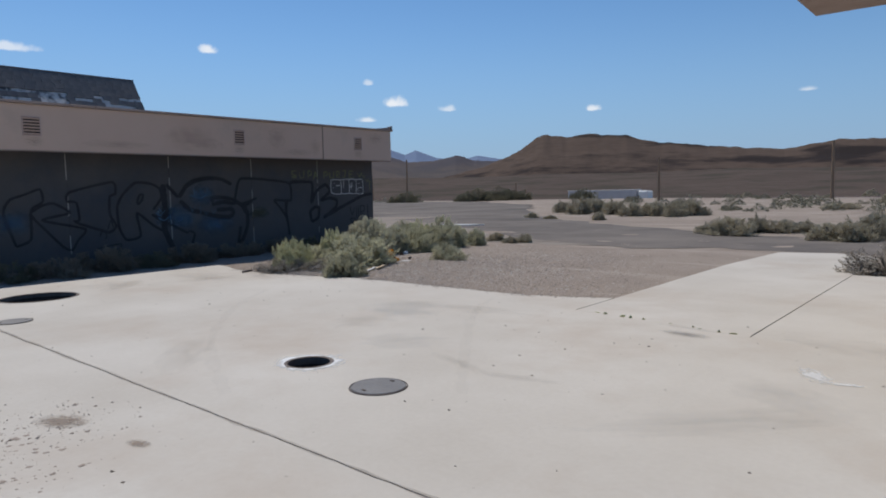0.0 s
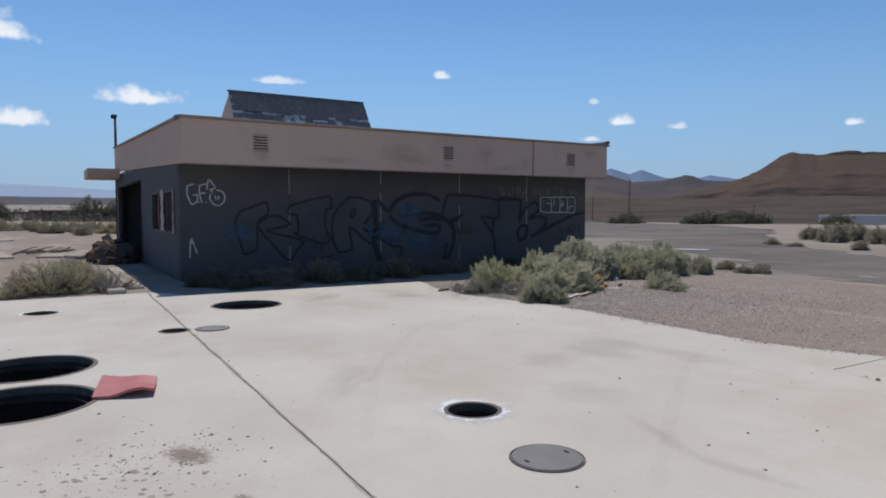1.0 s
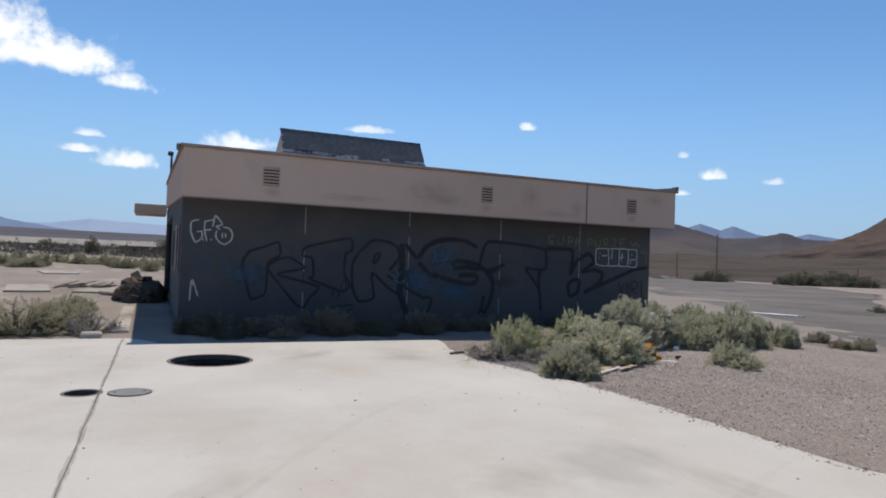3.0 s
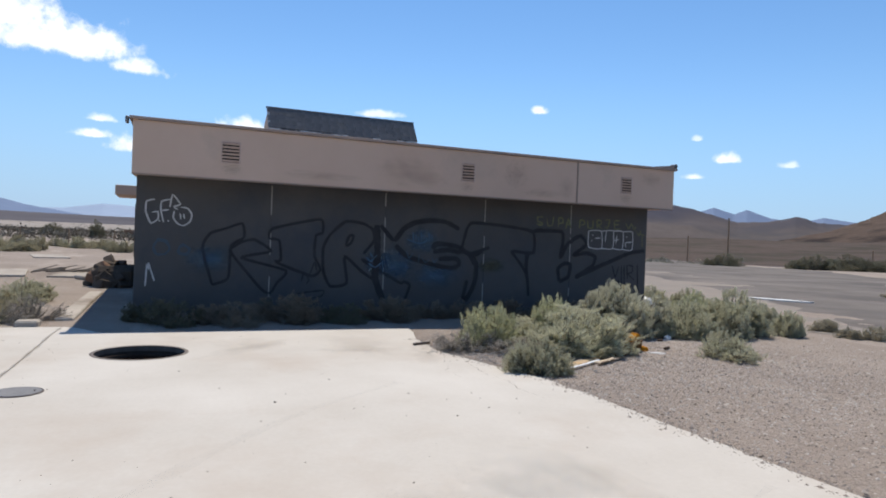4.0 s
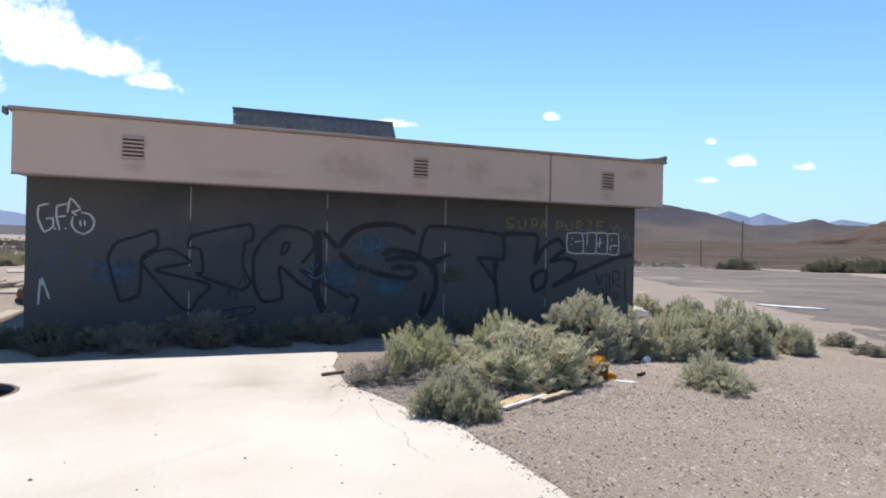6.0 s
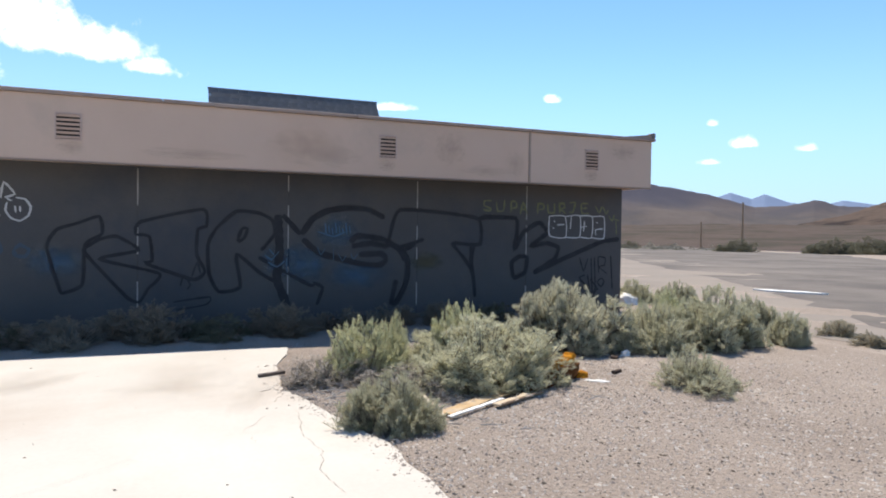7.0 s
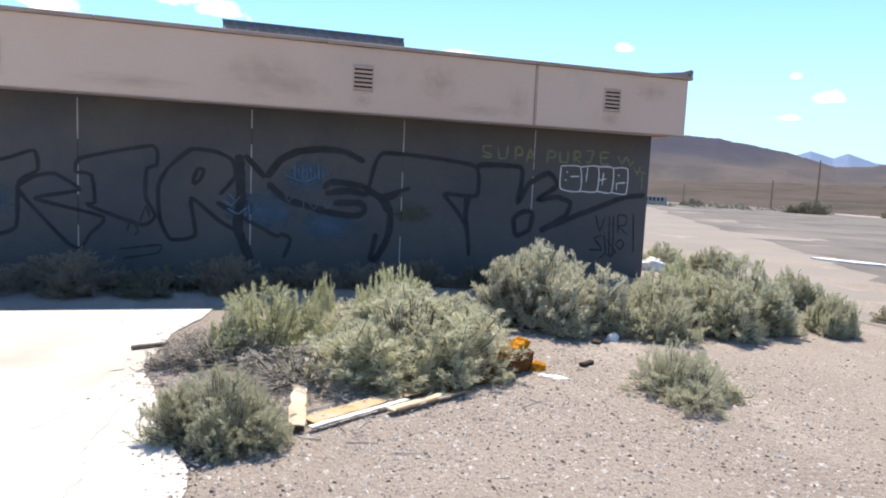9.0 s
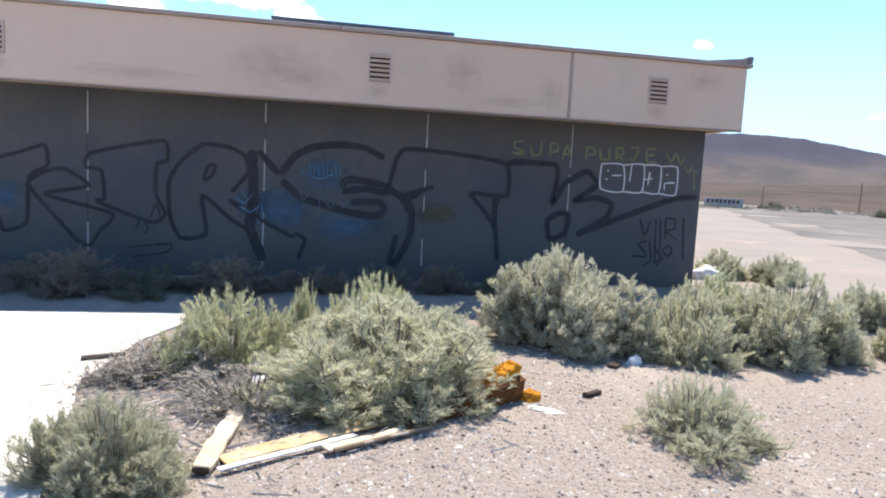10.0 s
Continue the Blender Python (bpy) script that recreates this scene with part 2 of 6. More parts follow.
M_slope = material("brown_scrub_slope", (0.075, 0.056, 0.046), (0.125, 0.097, 0.081), 0.04, 0.25, 1.0, 0, 0.6, (0.07, 0.06, 0.047), 0.03, (0.5, 0.6), stretch=(1, 1, 3))
# Blue in the base colour stands in for air haze on distant ranges.
M_hill_blue = material("haze_blue_range", (0.15, 0.20, 0.30), (0.19, 0.24, 0.34), 0.003, 0.02, 1.0, 0, 0.4)
M_hill_mid = material("hazy_brown_hill", (0.115, 0.094, 0.085), (0.145, 0.122, 0.112), 0.008, 0.05, 1.0, 0, 0.5, (0.10, 0.09, 0.088), 0.006, (0.46, 0.62))
M_black = material("black_spray_paint", (0.016, 0.016, 0.019), (0.045, 0.044, 0.048), 2.5, 12, 0.7, 0)
M_chalk = material("white_spray_paint", (0.42, 0.42, 0.42), (0.58, 0.58, 0.58), 4, 40, 0.8, 0)
M_pale_y = material("faded_yellow_spray", (0.115, 0.125, 0.068), (0.20, 0.21, 0.115), 4, 14, 0.8, 0, 0.6)
M_cyan = material("blue_spray_paint", (0.065, 0.095, 0.135), (0.088, 0.15, 0.21), 3, 14, 0.8, 0, 0.6)
M_grime = material("thin_dark_spray", (0.03, 0.031, 0.034), (0.05, 0.05, 0.055), 3, 20, 0.8, 0)
M_shadow_red = material("torn_curtain", (0.22, 0.075, 0.06), (0.36, 0.14, 0.115), 5, 40, 0.9, 0.2)
M_wframe = material("grey_window_frame", (0.07, 0.068, 0.066), (0.12, 0.115, 0.11), 3, 30, 0.7, 0.1)


# ---- building blocks ----
def part(name, bm, mat, parent=None, label="", smooth=False):
    me = bpy.data.meshes.new(name)
    bm.to_mesh(me)
    bm.free()
    me.materials.append(mat)
    if smooth:
        me.polygons.foreach_set("use_smooth", [True] * len(me.polygons))
    ob = new(name, me)
    ob.parent = parent
    if label:
        tagged(ob, label)
    return ob


def shared(name, me, parent, m=None):
    ob = new(name, me)
    ob.parent = parent
    if m is not None:
        ob.matrix_local = m
    return ob


def thing(name, label, category, group="", kind="", at=(0, 0, 0)):
    e = new(name)
    e.empty_display_size = 0.1
    e.location = at
    return tagged(e, label, category, group, kind)


def mesh_of(name, verts, faces, mat, smooth=False):
    me = bpy.data.meshes.new(name)
    me.from_pydata([tuple(v) for v in verts], [], [tuple(f) for f in faces])
    me.materials.append(mat)
    if smooth:
        me.polygons.foreach_set("use_smooth", [True] * len(me.polygons))
    return me


def box(bm, x0, x1, y0, y1, z0, z1, bevel=0.0, m=None):
    r = bmesh.ops.create_cube(bm, size=1)
    mm = Matrix.LocRotScale(((x0 + x1) / 2, (y0 + y1) / 2, (z0 + z1) / 2), None, (x1 - x0, y1 - y0, z1 - z0))
    bmesh.ops.transform(bm, matrix=(m @ mm) if m is not None else mm, verts=r["verts"])
    if bevel:
        edges = list({e for v in r["verts"] for e in v.link_edges})
        bmesh.ops.bevel(bm, geom=edges, offset=bevel, segments=1, affect="EDGES", profile=0.5)
    return bm


def boxed(*a, **k):
    return box(bmesh.new(), *a, **k)


def rod(bm, a, b, r0, r1, seg=8):
    a, b = Vector(a), Vector(b)
    d = b - a
    m = Matrix.Translation((a + b) / 2) @ d.to_track_quat("Z", "Y").to_matrix().to_4x4()
    bmesh.ops.create_cone(bm, cap_ends=True, segments=seg, radius1=r0, radius2=r1, depth=d.length, matrix=m)
    return bm


def fbm(x, y, z=0.0, o=4):
    return noise.fractal(Vector((x, y, z)), 1.0, 2.0, o)


def ribbon(strokes, width, off=0.004, ragged=0.25, seed=0):
    """Flat bands of paint along smooth strokes on the front wall, given as (y, z)."""
    rnd = random.Random(seed)
    bm = bmesh.new()
    for s, st in enumerate(strokes):
        pts = [Vector(p) for p in st]
        if len(pts) == 1:
            continue
        fine = []
        for i in range(len(pts) - 1):
            p0, p1, p2, p3 = pts[max(i - 1, 0)], pts[i], pts[i + 1], pts[min(i + 2, len(pts) - 1)]
            k = max(2, int((p2 - p1).length / 0.05))
            for j in range(k):
                u = j / k
                cr = 0.5 * (2 * p1 + (p2 - p0) * u + (2 * p0 - 5 * p1 + 4 * p2 - p3) * u * u + (3 * p1 - p0 - 3 * p2 + p3) * u ** 3)
                fine.append(p1.lerp(p2, u).lerp(cr, 0.55))
        fine.append(pts[-1])
        row = []
        x = WALL_X + off + 0.0006 * s
        for i, p in enumerate(fine):
            d = (fine[min(i + 1, len(fine) - 1)] - fine[max(i - 1, 0)]).normalized()
            nrm = Vector((-d.y, d.x))
            w = width * (1 + ragged * (rnd.random() * 2 - 1)) * (0.6 if i in (0, len(fine) - 1) else 1) / 2
            row.append((bm.verts.new((x, *(p + nrm * w))), bm.verts.new((x, *(p - nrm * w)))))
        for (a, b), (c, d2) in zip(row, row[1:]):
            bm.faces.new((a, c, d2, b))
    bmesh.ops.recalc_face_normals(bm, faces=bm.faces)
    return bm


WALL_X = -15.3


# ---- ground ----
def smooth01(a, b, v):
    t = min(1.0, max(0.0, (v - a) / (b - a)))
    return t * t * (3 - 2 * t)


def slab_north(x):
    """The ragged far edge of the concrete apron."""
    if x < -3.8:
        y = float(np.interp(x, [-13.4, -12.6, -11.4, -10.4, -9.4, -8.4, -7.6, -4.9, -3.8], [7.85, 7.75, 7.45, 7.36, 7.58, 7.82, 7.86, 7.86, 8.27]))
        return y + 0.045 * fbm(x * 1.6, 5) * (1 if x < -7.5 else 0.5)
    if x < -1.7:
        return 15.9
    return 12.35


def under_slab(x, y, margin):
    return (-12.55 if y > 2.6 else -13.4) + margin < x < 13 - margin and -11 + margin < y < slab_north(x) - margin and y < min(slab_north(x - margin), slab_north(x + margin)) - margin


def ground_height(x, y):
    z = -0.022 + 0.012 * fbm(x * 0.6, y * 0.6, 2)
    d = math.hypot(x + 2, y - 4)
    az = math.degrees(math.atan2(y - 4, x + 2)) % 360
    if d > 40:
        z += (d - 40) * 0.012 * smooth01(152, 172, az) * (1 - smooth01(215, 260, az))
        z += 0.25 * smooth01(40, 90, d) * fbm(x * 0.03, y * 0.03, 7)
    z -= 2.4 * smooth01(84, 104, y) * (1 - smooth01(150, 160, az))
    if under_slab(x, y, 0.3):
        z = -1.3
    if -30.5 < x < -15.4 and 3.6 < y < 14.7:
        z = -0.25
    return z


def axis(lo, hi, step):
    vals = list(np.arange(lo, hi + step / 2, step))
    s, v, left = step, lo, []
    while v > -4600:
        s *= 1.14
        v -= s
        left.append(v)
    s, v, right = step, hi, []
    while v < 4600:
        s *= 1.14
        v += s
        right.append(v)
    return left[::-1] + vals + right


def build_ground():
    xs, ys = axis(-20, 2, 0.22), axis(-2, 20, 0.22)
    verts = [(x, y, ground_height(x, y)) for x in xs for y in ys]
    n = len(ys)
    faces = [(i * n + j, (i + 1) * n + j, (i + 1) * n + j + 1, i * n + j + 1) for i in range(len(xs) - 1) for j in range(n - 1)]
    tagged(new("ground", mesh_of("ground", verts, faces, M_dirt, True)), "pale tan desert dirt with fine gravel", "ground", kind="structure")


build_ground()


def pale_streaks(mat, colour):
    """Long pale worn tracks across the dirt."""
    nt = mat.node_tree
    bsdf = [n for n in nt.nodes if n.type == "BSDF_PRINCIPLED"][0]
    old = bsdf.inputs["Base Color"].links[0].from_socket
    geo, mp = nt.nodes.new("ShaderNodeNewGeometry"), nt.nodes.new("ShaderNodeMapping")
    mp.inputs["Rotation"].default_value = (0, 0, radians(28))
    mp.inputs["Scale"].default_value = (0.25, 1.3, 1)
    tex, mr, mix = nt.nodes.new("ShaderNodeTexNoise"), nt.nodes.new("ShaderNodeMapRange"), nt.nodes.new("ShaderNodeMix")
    tex.inputs["Scale"].default_value, tex.inputs["Detail"].default_value, tex.inputs["Roughness"].default_value = 0.55, 6, 0.62
    nt.links.new(geo.outputs["Position"], mp.inputs["Vector"])
    nt.links.new(mp.outputs[0], tex.inputs["Vector"])
    nt.links.new(tex.outputs["Fac"], mr.inputs["Value"])
    mr.inputs["From Min"].default_value, mr.inputs["From Max"].default_value, mr.inputs["To Max"].default_value = 0.54, 0.68, 0.7
    mix.data_type = "RGBA"
    nt.links.new(mr.outputs[0], mix.inputs["Factor"])
    nt.links.new(old, mix.inputs[6])
    mix.inputs[7].default_value = (*colour, 1)
    nt.links.new(mix.outputs[2], bsdf.inputs["Base Color"])


pale_streaks(M_dirt, (0.50, 0.425, 0.36))


def sheet(outline, holes, top, thick, mat, name, parent=None):
    """A slab with round holes, from an outline in plan."""
    from mathutils.geometry import delaunay_2d_cdt
    pts, edges = [], []

    def loop(ps):
        b = len(pts)
        pts.extend(Vector(p) for p in ps)
        edges.extend((b + i, b + (i + 1) % len(ps)) for i in range(len(ps)))
    loop(outline)
    for cx, cy, r in holes:
        loop([(cx + r * math.cos(2 * math.pi * i / 40), cy + r * math.sin(2 * math.pi * i / 40)) for i in range(40)])
    vs, _, fs, *_ = delaunay_2d_cdt(pts, edges, [], 0, 1e-5)

    def inside(p):
        c = False
        for i in range(len(outline)):
            (x1, y1), (x2, y2) = outline[i], outline[i - 1]
            if (y1 > p.y) != (y2 > p.y) and p.x < (x2 - x1) * (p.y - y1) / (y2 - y1) + x1:
                c = not c
        return c
    bm = bmesh.new()
    bv = [bm.verts.new((v.x, v.y, top)) for v in vs]
    for f in fs:
        c = sum((vs[i] for i in f), Vector((0, 0))) / len(f)
        if inside(c) and all((c - Vector((h[0], h[1]))).length > h[2] * 0.995 for h in holes):
            bm.faces.new([bv[i] for i in f])
    bmesh.ops.recalc_face_normals(bm, faces=bm.faces)
    if bm.faces and next(iter(bm.faces)).normal.z < 0:
        bmesh.ops.reverse_faces(bm, faces=bm.faces)
    ex = bmesh.ops.extrude_face_region(bm, geom=bm.faces[:])
    bmesh.ops.translate(bm, verts=[v for v in ex["geom"] if isinstance(v, bmesh.types.BMVert)], vec=(0, 0, 0))
    low = [v for v in bm.verts if v.is_valid and v not in ex["geom"]]
    bmesh.ops.translate(bm, verts=low, vec=(0, 0, -thick))
    bmesh.ops.delete(bm, geom=[v for v in bm.verts if not v.link_faces], context="VERTS")
    bmesh.ops.recalc_face_normals(bm, faces=bm.faces)
    return part(name, bm, mat, parent)


HOLES = {"wall": (-10.9, 3.72, 0.50), "white": (-4.44, 3.71, 0.185), "small": (-9.03, 2.37, 0.155), "far": (-11.5, 0.95, 0.20),
         "big_a": (-7.63, 0.88, 0.54), "big_b": (-6.33, 0.84, 0.53)}


def joint_y(x):
    return 2.58 - 0.0125 * (x + 13.4) + 0.014 * fbm(x * 1.1, 2.0) + 0.009 * fbm(x * 9.0, 5.0)


def build_apron():
    apron = thing("pavement", "pale cracked concrete fuel apron with open manholes", "pavement", kind="structure")
    g = 0.006
    line = [float(x) for x in np.arange(-13.4, 13.01, 0.08)]
    edge = [(float(x), slab_north(float(x))) for x in np.arange(-12.6, -3.81, 0.1)]
    back = [(-12.66 + 0.06 * fbm(2.0, y * 0.9) - 0.72 * (1 - smooth01(2.7, 3.2, y)), float(y)) for y in np.arange(7.5, 2.65, -0.2)]
    sheet([(-13.4, -11), (13, -11)] + [(x, joint_y(x) - g) for x in line[::-1]], [HOLES["far"], HOLES["big_a"], HOLES["big_b"], HOLES["small"]], 0, 0.16, M_concrete, "concrete_panel", apron)
    sheet([(x, joint_y(x) + g) for x in line] + [(13, 6.93), (-1.7, 6.87), (-2.4, 7.0), (-3.0, 7.05), (-3.8, 7.25), (-3.8, 8.26)] + edge[::-1] + back, [HOLES["wall"], HOLES["white"]], 0, 0.16, M_concrete, "concrete_panel", apron)
    sheet([(-3.79, 7.262), (-3.0, 7.062), (-2.4, 7.012), (-1.712, 6.884), (-1.708, 12.2), (-1.75, 15.6), (-2.6, 16.0), (-3.6, 15.75), (-3.8, 13.0)], [], -0.003, 0.16, M_concrete, "concrete_panel", apron)
    sheet([(-1.694, 6.88), (13, 6.942), (13, 12.35), (-1.694, 12.35)], [], -0.002, 0.16, M_concrete, "concrete_panel", apron)
    for xa in np.arange(-13.4, 12.6, 0.5):
        ya = joint_y(float(xa) + 0.25)
        if abs(xa + 0.25 - HOLES["small"][0]) > 0.5:
            part("joint_filler", boxed(xa, xa + 0.499, ya - 0.05, ya + 0.05, -0.14, -0.010), M_joint, apron, "dirt-filled joint")
    for x0, x1, y0, y1 in ((-1.73, -1.67, 7.0, 12.3), (-3.7, 13, 6.75, 7.3)):
        part("joint_filler", boxed(x0, x1, y0, y1, -0.14, -0.010), M_joint, apron, "dirt-filled joint")


build_apron()


def lot_sheet(near, far, low, mat, label, name="road"):
    """A ground sheet between two edges, both made uneven."""
    pts = []
    for ring in (near, far):
        for (ax, ay), (bx, by) in zip(ring, ring[1:]):
            for i in range(14):
                u = i / 14
                x, y = ax + (bx - ax) * u, ay + (by - ay) * u
                k = 0.45 + 0.012 * math.hypot(x, y)
                pts.append((x + k * fbm(x * 0.5, y * 0.5, 1), y + k * fbm(x * 0.5, y * 0.5, 4)))
        pts.append(ring[-1])
    bm = bmesh.new()
    bm.faces.new([bm.verts.new((x, y, 0.0)) for x, y in pts])
    bmesh.ops.triangulate(bm, faces=bm.faces)
    bmesh.ops.subdivide_edges(bm, edges=[e for e in bm.edges if e.calc_length() > 6], cuts=3, use_grid_fill=False)
    bmesh.ops.triangulate(bm, faces=bm.faces)
    for v in bm.verts:
        v.co.z = low + (max(0.007, ground_height(v.co.x, v.co.y) + 0.042) if math.hypot(v.co.x, v.co.y) > 38 else 0.0)
    bmesh.ops.recalc_face_normals(bm, faces=bm.faces)
    for f in bm.faces:
        if f.normal.z < 0:
            f.normal_flip()
    tagged(part(name, bm, mat), label, "road", kind="structure")


def build_asphalt():
    near = [(14, 15.6), (-2.6, 16.3), (-7.7, 15.6), (-12, 17.8), (-17.8, 22.2), (-32, 29.5), (-60, 45), (-95, 57)]
    far = [(-92, 84), (-52, 67), (-36, 56), (-21.5, 33.5), (-16, 27.8), (-7.5, 22), (-3, 20), (14, 19.3)]
    lot_sheet(near, far, -0.016, M_asphalt, "worn grey asphalt lot and driveway")
    lot_sheet([(-4, 16.4), (-9.5, 15.4), (-13.5, 16.0), (-18, 17.2), (-33, 20.5), (-62, 35), (-97, 49)], [(-96, 62), (-60, 49), (-32, 33), (-18, 25), (-12, 20), (-7.7, 17.2), (-4, 17.2)],
              -0.019, M_verge, "dusty grey verge along the asphalt lot", "road_verge")
    outline = []
    for i in range(28):
        w = 2 * math.pi * i / 28
        x, y = 0.95 * math.cos(w), 0.24 * math.sin(w) * (1 + 0.5 * fbm(math.cos(w) * 2, math.sin(w) * 2, 6))
        p = pose(-17.9, 22.5, 0, 0, 0, 22) @ Vector((x * (1 + 0.2 * fbm(i * 0.7, 1)), y, 0))
        outline.append((p.x, p.y))
    tagged(sheet(outline, [], 0.025, 0.06, M_white, "broken_kerb"), "whitish broken concrete strip at the asphalt edge", "kerb", kind="structure")


build_asphalt()


def upland_colour(mat, z0, z1, high_colour):
    """Lets a hill's pale gravel slope pass into a darker purple-grey towards its heights, along an uneven line."""
    nt = mat.node_tree
    bsdf = [n for n in nt.nodes if n.type == "BSDF_PRINCIPLED"][0]
    old = bsdf.inputs["Base Color"].links[0].from_socket
    geo, sep = nt.nodes.new("ShaderNodeNewGeometry"), nt.nodes.new("ShaderNodeSeparateXYZ")
    tex = nt.nodes.new("ShaderNodeTexNoise")
    tex.inputs["Scale"].default_value, tex.inputs["Detail"].default_value = 0.006, 7
    nt.links.new(geo.outputs["Position"], sep.inputs[0])
    nt.links.new(geo.outputs["Position"], tex.inputs["Vector"])
    add = nt.nodes.new("ShaderNodeMath")
    add.operation = "MULTIPLY_ADD"
    nt.links.new(tex.outputs[0], add.inputs[0])
    add.inputs[1].default_value = (z1 - z0) * 1.3
    nt.links.new(sep.outputs["Z"], add.inputs[2])
    mr = nt.nodes.new("ShaderNodeMapRange")
    mr.inputs["From Min"].default_value, mr.inputs["From Max"].default_value = z0 + (z1 - z0) * 0.65, z1 + (z1 - z0) * 0.65
    nt.links.new(add.outputs[0], mr.inputs["Value"])
    mix = nt.nodes.new("ShaderNodeMix")
    mix.data_type = "RGBA"
    nt.links.new(mr.outputs[0], mix.inputs["Factor"])
    nt.links.new(old, mix.inputs[6])
    mix.inputs[7].default_value = (*high_colour, 1)
    nt.links.new(mix.outputs[2], bsdf.inputs["Base Color"])


upland_colour(M_hill_mid, 50, 105, (0.078, 0.075, 0.093))


def hills(name, label, profile, dist, base_dist, mat, rough, category="hill"):
    """A ridge seen from afar: azimuth and elevation of its crest, its distance and that of its foot."""
    az = np.arange(profile[0][0], profile[-1][0] + 0.01, 0.12)
    el = np.interp(az, [p[0] for p in profile], [p[1] for p in profile])
    rows, verts = 34, []
    for a, e in zip(az, el):
        jag = 0.08 * rough / 0.16 * fbm(a * 1.1, dist * 0.01, 3) + 0.08 * rough * fbm(a * 3.0, dist * 0.01, 6)
        c, s = math.cos(radians(a)), math.sin(radians(a))
        for k in range(rows + 4):
            u = k / (rows - 1)
            d = base_dist + (dist - base_dist) * u
            crest = dist * math.tan(radians(e + jag * min(1.0, u) ** 4)) + 1.45
            if u <= 1:
                h = crest * (u ** 1.25) * (1 + rough * 1.6 * (1 - u) * fbm(a * 0.16, u * 3.0, dist * 0.01) + rough * 0.5 * u * (1 - u) * fbm(a * 0.7, u * 1.5, dist * 0.02)) - 3 * (1 - u)
            else:
                h = crest * (1 - 1.2 * (u - 1))
            verts.append((-2 + d * c, 4 + d * s, h))
    n = rows + 4
    faces = [(i * n + j, i * n + j + 1, (i + 1) * n + j + 1, (i + 1) * n + j) for i in range(len(az) - 1) for j in range(n - 1)]
    tagged(new(name, mesh_of(name, verts, faces, mat, True)), label, category, kind="structure")


hills("bluff", "bare brown desert bluff with dark rocky bands", [(60, 3.0), (80, 3.4), (92, 2.8), (97, 3.15), (99.6, 3.25), (102, 2.9), (103.2, 2.7), (107.7, 3.1), (113.2, 3.75), (115, 4.3), (118.2, 4.55),
      (120, 4.35), (121.9, 4.6), (122.3, 4.5), (123.2, 3.7), (124.6, 2.95), (125.5, 2.6), (127, 2.0), (130, 1.3), (134, 0.3)], 900, 640, M_hill, 0.20)
hills("hill", "hazy brown desert hills", [(124, 1.6), (125.7, 2.5), (127.8, 2.6), (129.3, 3.1), (130.4, 2.75), (131.6, 2.6), (133.4, 2.55), (134.7, 2.95), (136.1, 3.4), (139, 4.05),
      (142, 4.6), (146, 4.88), (149, 4.8), (155, 4.2), (165, 3.0), (172, 2.0)], 1700, 1250, M_hill_mid, 0.16)
hills("slope", "brown scrubby slope below the hills", [(84, 0.8), (96, 1.1), (106, 1.35), (114, 1.2), (122, 1.3), (128, 1.15), (135, 1.25), (142, 1.1), (150, 0.95), (160, 0.6), (168, 0.2)], 520, 190, M_slope, 0.05)
hills("mountain_range", "haze-tinted pale blue distant mountains", [(120, 2.2), (125.7, 2.7), (127.4, 3.0), (129, 2.6), (131, 2.9), (132.7, 3.55), (133.6, 3.18), (135.1, 3.7), (136, 3.4), (138, 3.0), (145, 2.6)], 3900, 2600, M_hill_blue, 0.05, "mountains")
# Paler still: thicker haze painted into this range's base colour.
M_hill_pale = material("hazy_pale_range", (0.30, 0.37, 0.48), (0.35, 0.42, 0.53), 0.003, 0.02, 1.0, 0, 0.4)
hills("mountain_range", "haze-tinted pale blue mountains beyond the plain", [(165, 1.5), (176, 1.75), (179, 1.95), (181.6, 2.05), (184.4, 2.15), (187, 1.7), (190, 1.6), (197, 1.8), (215, 2.2)], 3900, 2900, M_hill_pale, 0.04, "mountains")
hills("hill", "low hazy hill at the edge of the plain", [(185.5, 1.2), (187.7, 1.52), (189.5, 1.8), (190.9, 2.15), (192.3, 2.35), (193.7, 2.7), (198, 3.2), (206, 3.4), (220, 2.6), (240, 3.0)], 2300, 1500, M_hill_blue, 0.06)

hills("far_plain", "hazed purple-brown far plain", [(155, 1.0), (168, 1.05), (176, 1.15), (184, 1.2), (192, 1.28), (200, 1.3), (216, 1.2)], 1500, 620, M_far_band, 0.02, "plain")


def pale_flat():
    """A dry pale flat on the rising plain."""
    v, n = [], 30
    for a in np.arange(160, 216.1, 1.0):
        for k in range(n + 1):
            d = 150 + 26 * fbm(a * 0.22, 3) + (560 - 150) * (k / n) ** 1.6
            x, y = -2 + d * math.cos(radians(a)), 4 + d * math.sin(radians(a))
            v.append((x, y, ground_height(x, y) + 0.25 + 0.001 * d))
    cols = len(v) // (n + 1)
    f = [(i * (n + 1) + j, i * (n + 1) + j + 1, (i + 1) * (n + 1) + j + 1, (i + 1) * (n + 1) + j) for i in range(cols - 1) for j in range(n)]
    tagged(new("dry_flat", mesh_of("dry_flat", v, f, M_flat, True)), "pale dry flat across the plain", "ground", kind="structure")


pale_flat()


# ---- abandoned building ----
X0, X1, Y0, Y1 = WALL_X, -29.6, 3.45, 14.86
FX, FY0, FY1 = -14.55, 3.40, 14.97
ZB, ZT = 2.44, 3.34


